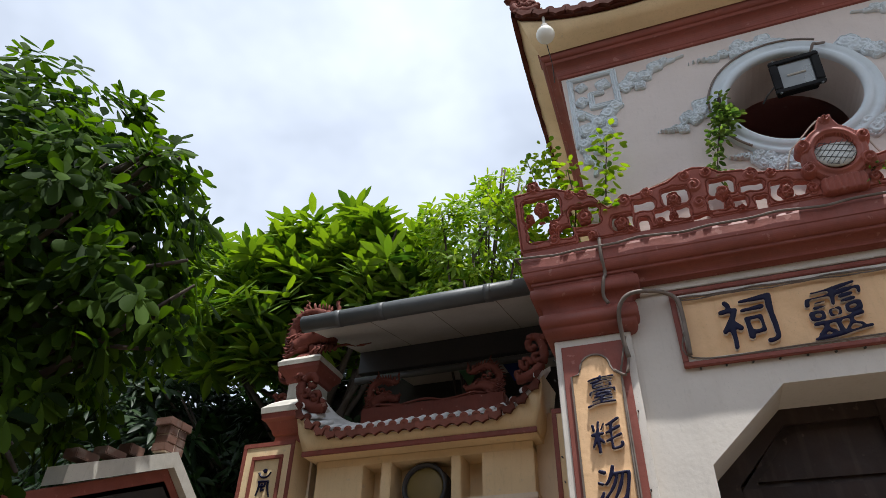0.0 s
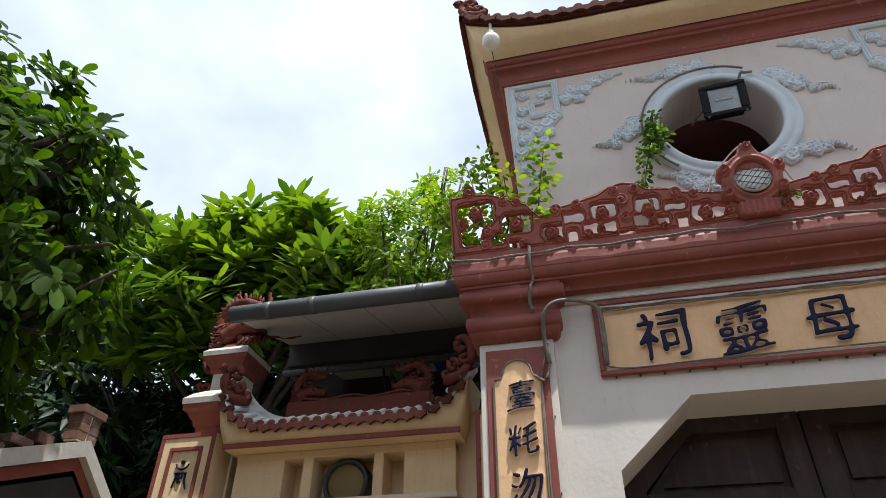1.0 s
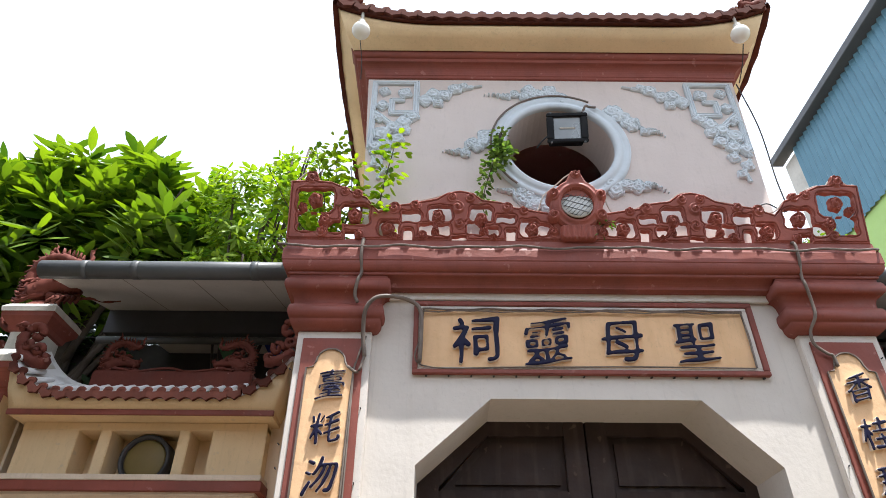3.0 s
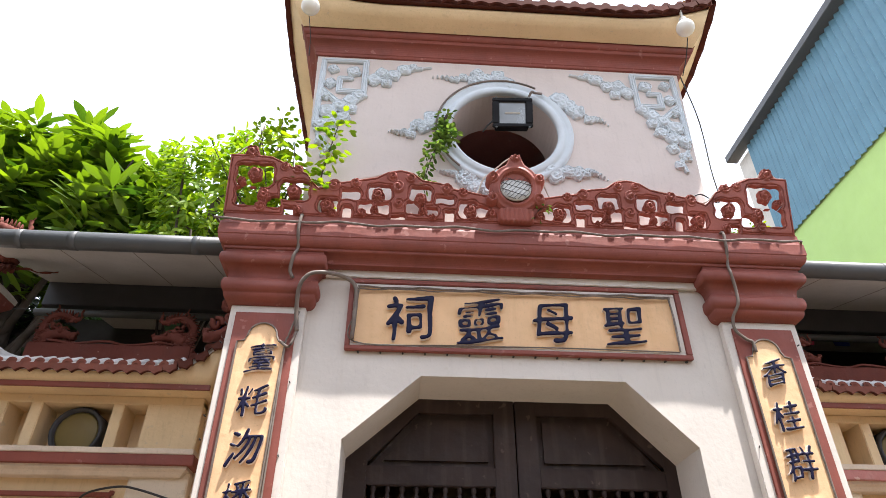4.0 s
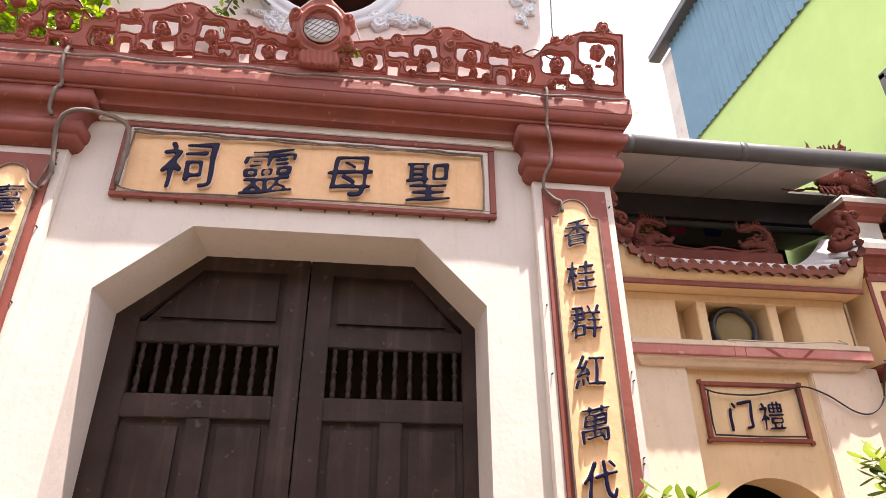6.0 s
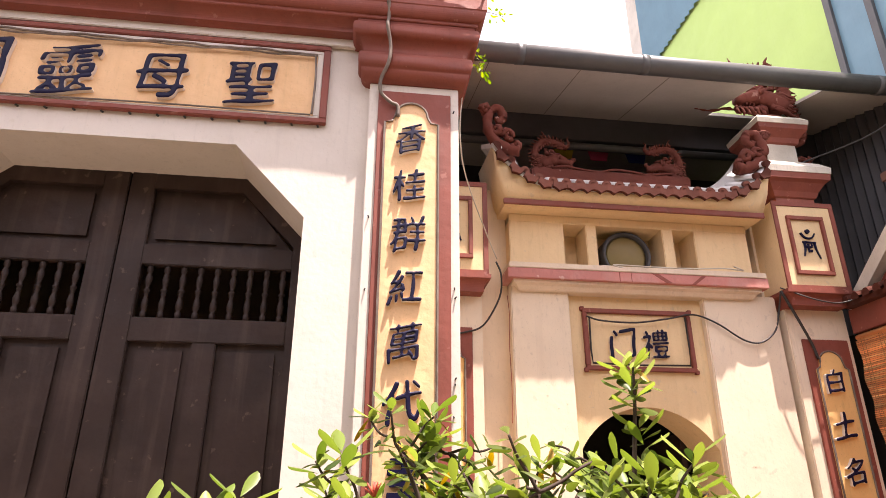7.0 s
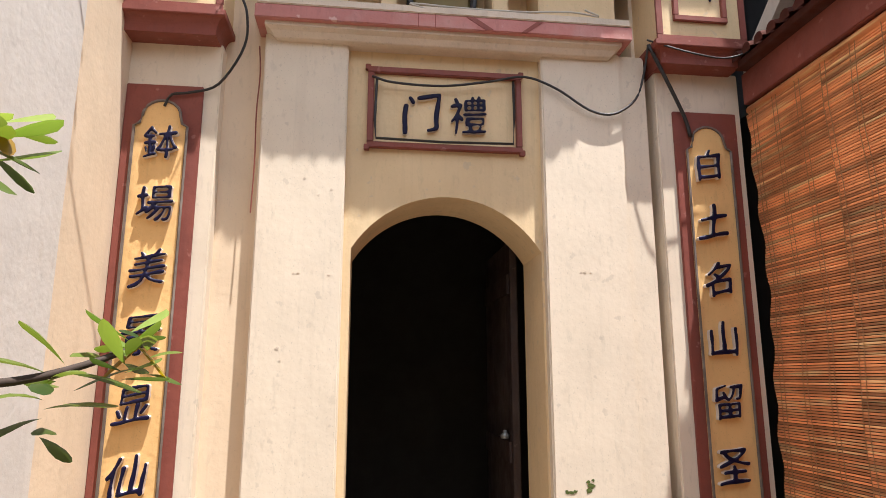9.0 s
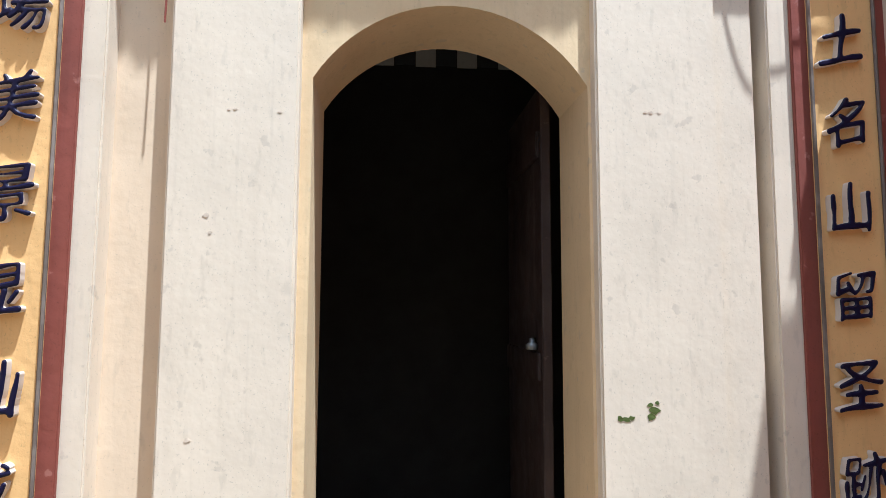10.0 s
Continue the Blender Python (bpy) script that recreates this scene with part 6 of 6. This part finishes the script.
conduit("dark cable looped round the oculus ring", [([(OX + 0.512 * math.cos(a), TF - 0.05, OZ + 0.512 * math.sin(a)) for a in (radians(60 + 8 * k) for k in range(22))], 0.008), ([(0.3, -0.12, 5.70), (0.24, -0.16, 5.66), (0.2, -0.2, 5.62), (0.17, -0.16, 5.56)], 0.01)], M_CABLE, "oculus_cable")


# stucco clouds and fret corners on the upper wall
def stucco(name, label, blobs, lines, box_, seed, flip=1, depth=0.03):
    """A flat stucco relief of rolled clouds: blobs are (u, v, r), lines are stroked paths."""
    def dist(u, v):
        d = np.full(u.shape, 9.0)
        for i, (a, b, r) in enumerate(blobs):
            d = np.minimum(d, d_circle(u, v, a, b, r * (1.12 + 0.13 * np.cos(4 * np.arctan2(v - b, u - a) + i))))
        for pts, w in lines:
            d = np.minimum(d, d_line(u, v, pts, w))
        return d

    def height(u, v, d):
        k = np.zeros(u.shape)
        for i, (a, b, r) in enumerate(blobs):
            k = np.maximum(k, curl(u, v, a, b, r, 1 if i % 2 else -1, i * 1.9 + seed))
        groove = np.exp(-((d + 0.014) / 0.004) ** 2)
        return 0.010 * np.clip(-d / 0.006, 0, 1) - 0.009 * groove + 0.012 * k

    ob = tagged(carved(name, dist, height, box_, 0.005, TF - depth * 0.5, depth * 0.5 + 0.01, M_STUCCO, None, "", flip), label, "relief", "stucco reliefs")
    return ob


for s in (-1, 1):
    e = 1.40
    lines = [([(e, 6.005), (e - 0.33, 6.005), (e - 0.33, 5.66), (e - 0.14, 5.66), (e - 0.14, 5.80), (e - 0.22, 5.80)], 0.024), ([(e, 6.005), (e, 5.30)], 0.022), ([(e - 0.33, 5.82), (e - 0.5, 5.84), (e - 0.62, 5.93), (e - 0.76, 5.955)], 0.02),
             ([(e - 0.02, 5.66), (e - 0.16, 5.52), (e - 0.10, 5.38), (e - 0.02, 5.25)], 0.026), ([(e - 0.76, 5.955), (e - 0.84, 5.975)], 0.008), ([(e - 0.03, 5.2), (e - 0.1, 5.1), (e - 0.08, 5.0)], 0.016)]
    blobs = [(e - 0.40, 5.80, 0.055), (e - 0.46, 5.88, 0.05), (e - 0.55, 5.86, 0.05), (e - 0.50, 5.77, 0.04), (e - 0.63, 5.93, 0.05), (e - 0.70, 5.96, 0.038), (e - 0.30, 5.62, 0.05), (e - 0.24, 5.56, 0.055), (e - 0.16, 5.50, 0.055),
             (e - 0.25, 5.47, 0.042), (e - 0.08, 5.44, 0.06), (e - 0.20, 5.38, 0.05), (e - 0.12, 5.32, 0.05), (e - 0.04, 5.30, 0.05), (e - 0.14, 5.22, 0.042), (e - 0.06, 5.14, 0.042), (e - 0.12, 5.06, 0.035), (e - 0.24, 5.88, 0.05), (e - 0.08, 5.90, 0.04), (e - 0.07, 5.74, 0.045), (e - 0.05, 5.60, 0.04)]
    stucco("stucco_corner", "pale blue-grey stucco fret and cloud relief in the wall's upper corner", blobs, lines, (0.5, 1.44, 4.94, 6.02), 1.0, s)


def cloud_relief(label, path, n, seed, tail):
    rnd = random.Random(seed)
    pts = smooth_path([(a, 0, b) for a, b in path], 8)
    blobs = []
    n += 4
    for k in range(n):
        p = pts[int((k + 0.5) / n * (len(pts) - 1))]
        r = 0.058 * (1 - 0.45 * k / n)
        blobs.append((p.x + rnd.uniform(-0.025, 0.025), p.z + rnd.uniform(-0.05, 0.05), r))
    lines = [([(p.x, p.z) for p in pts[::3]], 0.016)]
    for k in range(1, 7):
        f = k / 6
        blobs.append((pts[-1].x + (tail[0] - pts[-1].x) * f, pts[-1].z + (tail[1] - pts[-1].z) * f + 0.012 * math.sin(5 * f + seed), 0.026 * (1 - f) + 0.004))
    us, vs = [p.x for p in pts] + [tail[0]], [p.z for p in pts] + [tail[1]]
    stucco("stucco_cloud", label, blobs, lines, (min(us) - 0.1, max(us) + 0.1, min(vs) - 0.12, max(vs) + 0.12), seed, 1, 0.034)


CL = "pale blue-grey stucco cloud relief beside the round opening"
cloud_relief(CL, [(-0.44, 5.44), (-0.58, 5.36), (-0.72, 5.27)], 7, 3, (-0.86, 5.25))
cloud_relief(CL, [(0.08, 5.86), (-0.12, 5.90), (-0.32, 5.86)], 7, 4, (-0.54, 5.86))
cloud_relief(CL, [(0.42, 5.66), (0.52, 5.60), (0.66, 5.50)], 7, 5, (0.80, 5.44))
cloud_relief(CL, [(0.30, 4.92), (0.46, 4.92), (0.56, 4.96)], 6, 6, (0.72, 4.90))
cloud_relief(CL, [(-0.06, 4.74), (-0.22, 4.80), (-0.36, 4.86)], 6, 7, (-0.5, 4.92))

# corner finials of the upper roof
for s in (-1, 1):
    scroll_ornament(upper_roof, s, 1.70, -0.42, 6.56, 0.24, 1, 0.8)
    scroll_ornament(upper_roof, s, 1.74, 2.9, 6.5, 0.26, 1, 0.8)

# nails and small fixings on the white wall and pilasters
fix = random.Random(8)
bm = bmesh.new()
for k in range(22):
    x = fix.choice((-1, 1)) * fix.choice((1.31, 1.315, 1.73, 1.735))
    z = fix.uniform(1.6, 3.75)
    tube(bm, [(x, -0.05, z), (x + fix.uniform(-0.006, 0.006), -0.07, z + 0.003)], 0.004, 5)
for k in range(16):
    x = -0.95 + 1.98 * k / 15
    tube(bm, [(x, 0.0, 3.535), (x, -0.02, 3.53)], 0.006, 5)
tagged(part("wall_nail", bm, M_WIRE, gate, "small rusty nails"), kind="stuff")
# plain walls added to close the court; the unseen south one cuts sky light
for nm, b in (("wall_south", (-14, 10, -5.6, -5.4, 0, 5.2)), ("wall_west", (-14.2, -14, -8.2, 9, 0, 6)), ("wall_north", (-14, 10, 9, 9.2, 0, 6))):
    tagged(part(nm, slab(*b, 0), M_COURT), "plain wall added round the court to block sky light", "wall", kind="structure")

# cracks, chips and a moss patch on the sunlit piers
flaw = random.Random(17)
bm = bmesh.new()
tube(bm, smooth_path([(2.285, 1.193, 3.05), (2.295, 1.193, 2.9), (2.288, 1.193, 2.7), (2.293, 1.193, 2.45), (2.288, 1.193, 2.2)], 5), 0.0035, 4)
part("crack", bm, M_RED, gate, "dark red-brown crack along the pier edge")
for nm, mat, spots in (("plaster_chip", M_LEDGE, ((2.44, 1.575, 0.008), (2.455, 1.52, 0.005), (2.41, 0.88, 0.007), (2.50, 1.92, 0.005), (2.52, 1.921, 0.005), (2.66, 1.915, 0.005), (3.88, 1.95, 0.005), (3.90, 1.95, 0.006), (3.93, 1.95, 0.004), (2.53, 2.38, 0.005), (2.6, 2.3, 0.004), (2.66, 2.33, 0.005))),
                       ("moss_patch", material("green_moss", (0.10, 0.13, 0.03), 0.95, 0.3, 60, 0.6), ((3.77, 0.93, 0.009), (3.79, 0.928, 0.011), (3.81, 0.932, 0.008), (3.875, 0.935, 0.013), (3.885, 0.955, 0.014), (3.872, 0.972, 0.008), (3.895, 0.98, 0.007)))):
    bm = bmesh.new()
    for x, z, r in spots:
        n = 9
        ring = [(x + r * flaw.uniform(0.5, 1.2) * 1.4 * math.cos(2 * math.pi * k / n), z + r * flaw.uniform(0.5, 1.2) * math.sin(2 * math.pi * k / n)) for k in range(n)]
        prism(bm, ring, 1.1935, 1.196)
    tagged(part(nm, bm, mat, gate, "small flaws in the plaster"), kind="stuff")
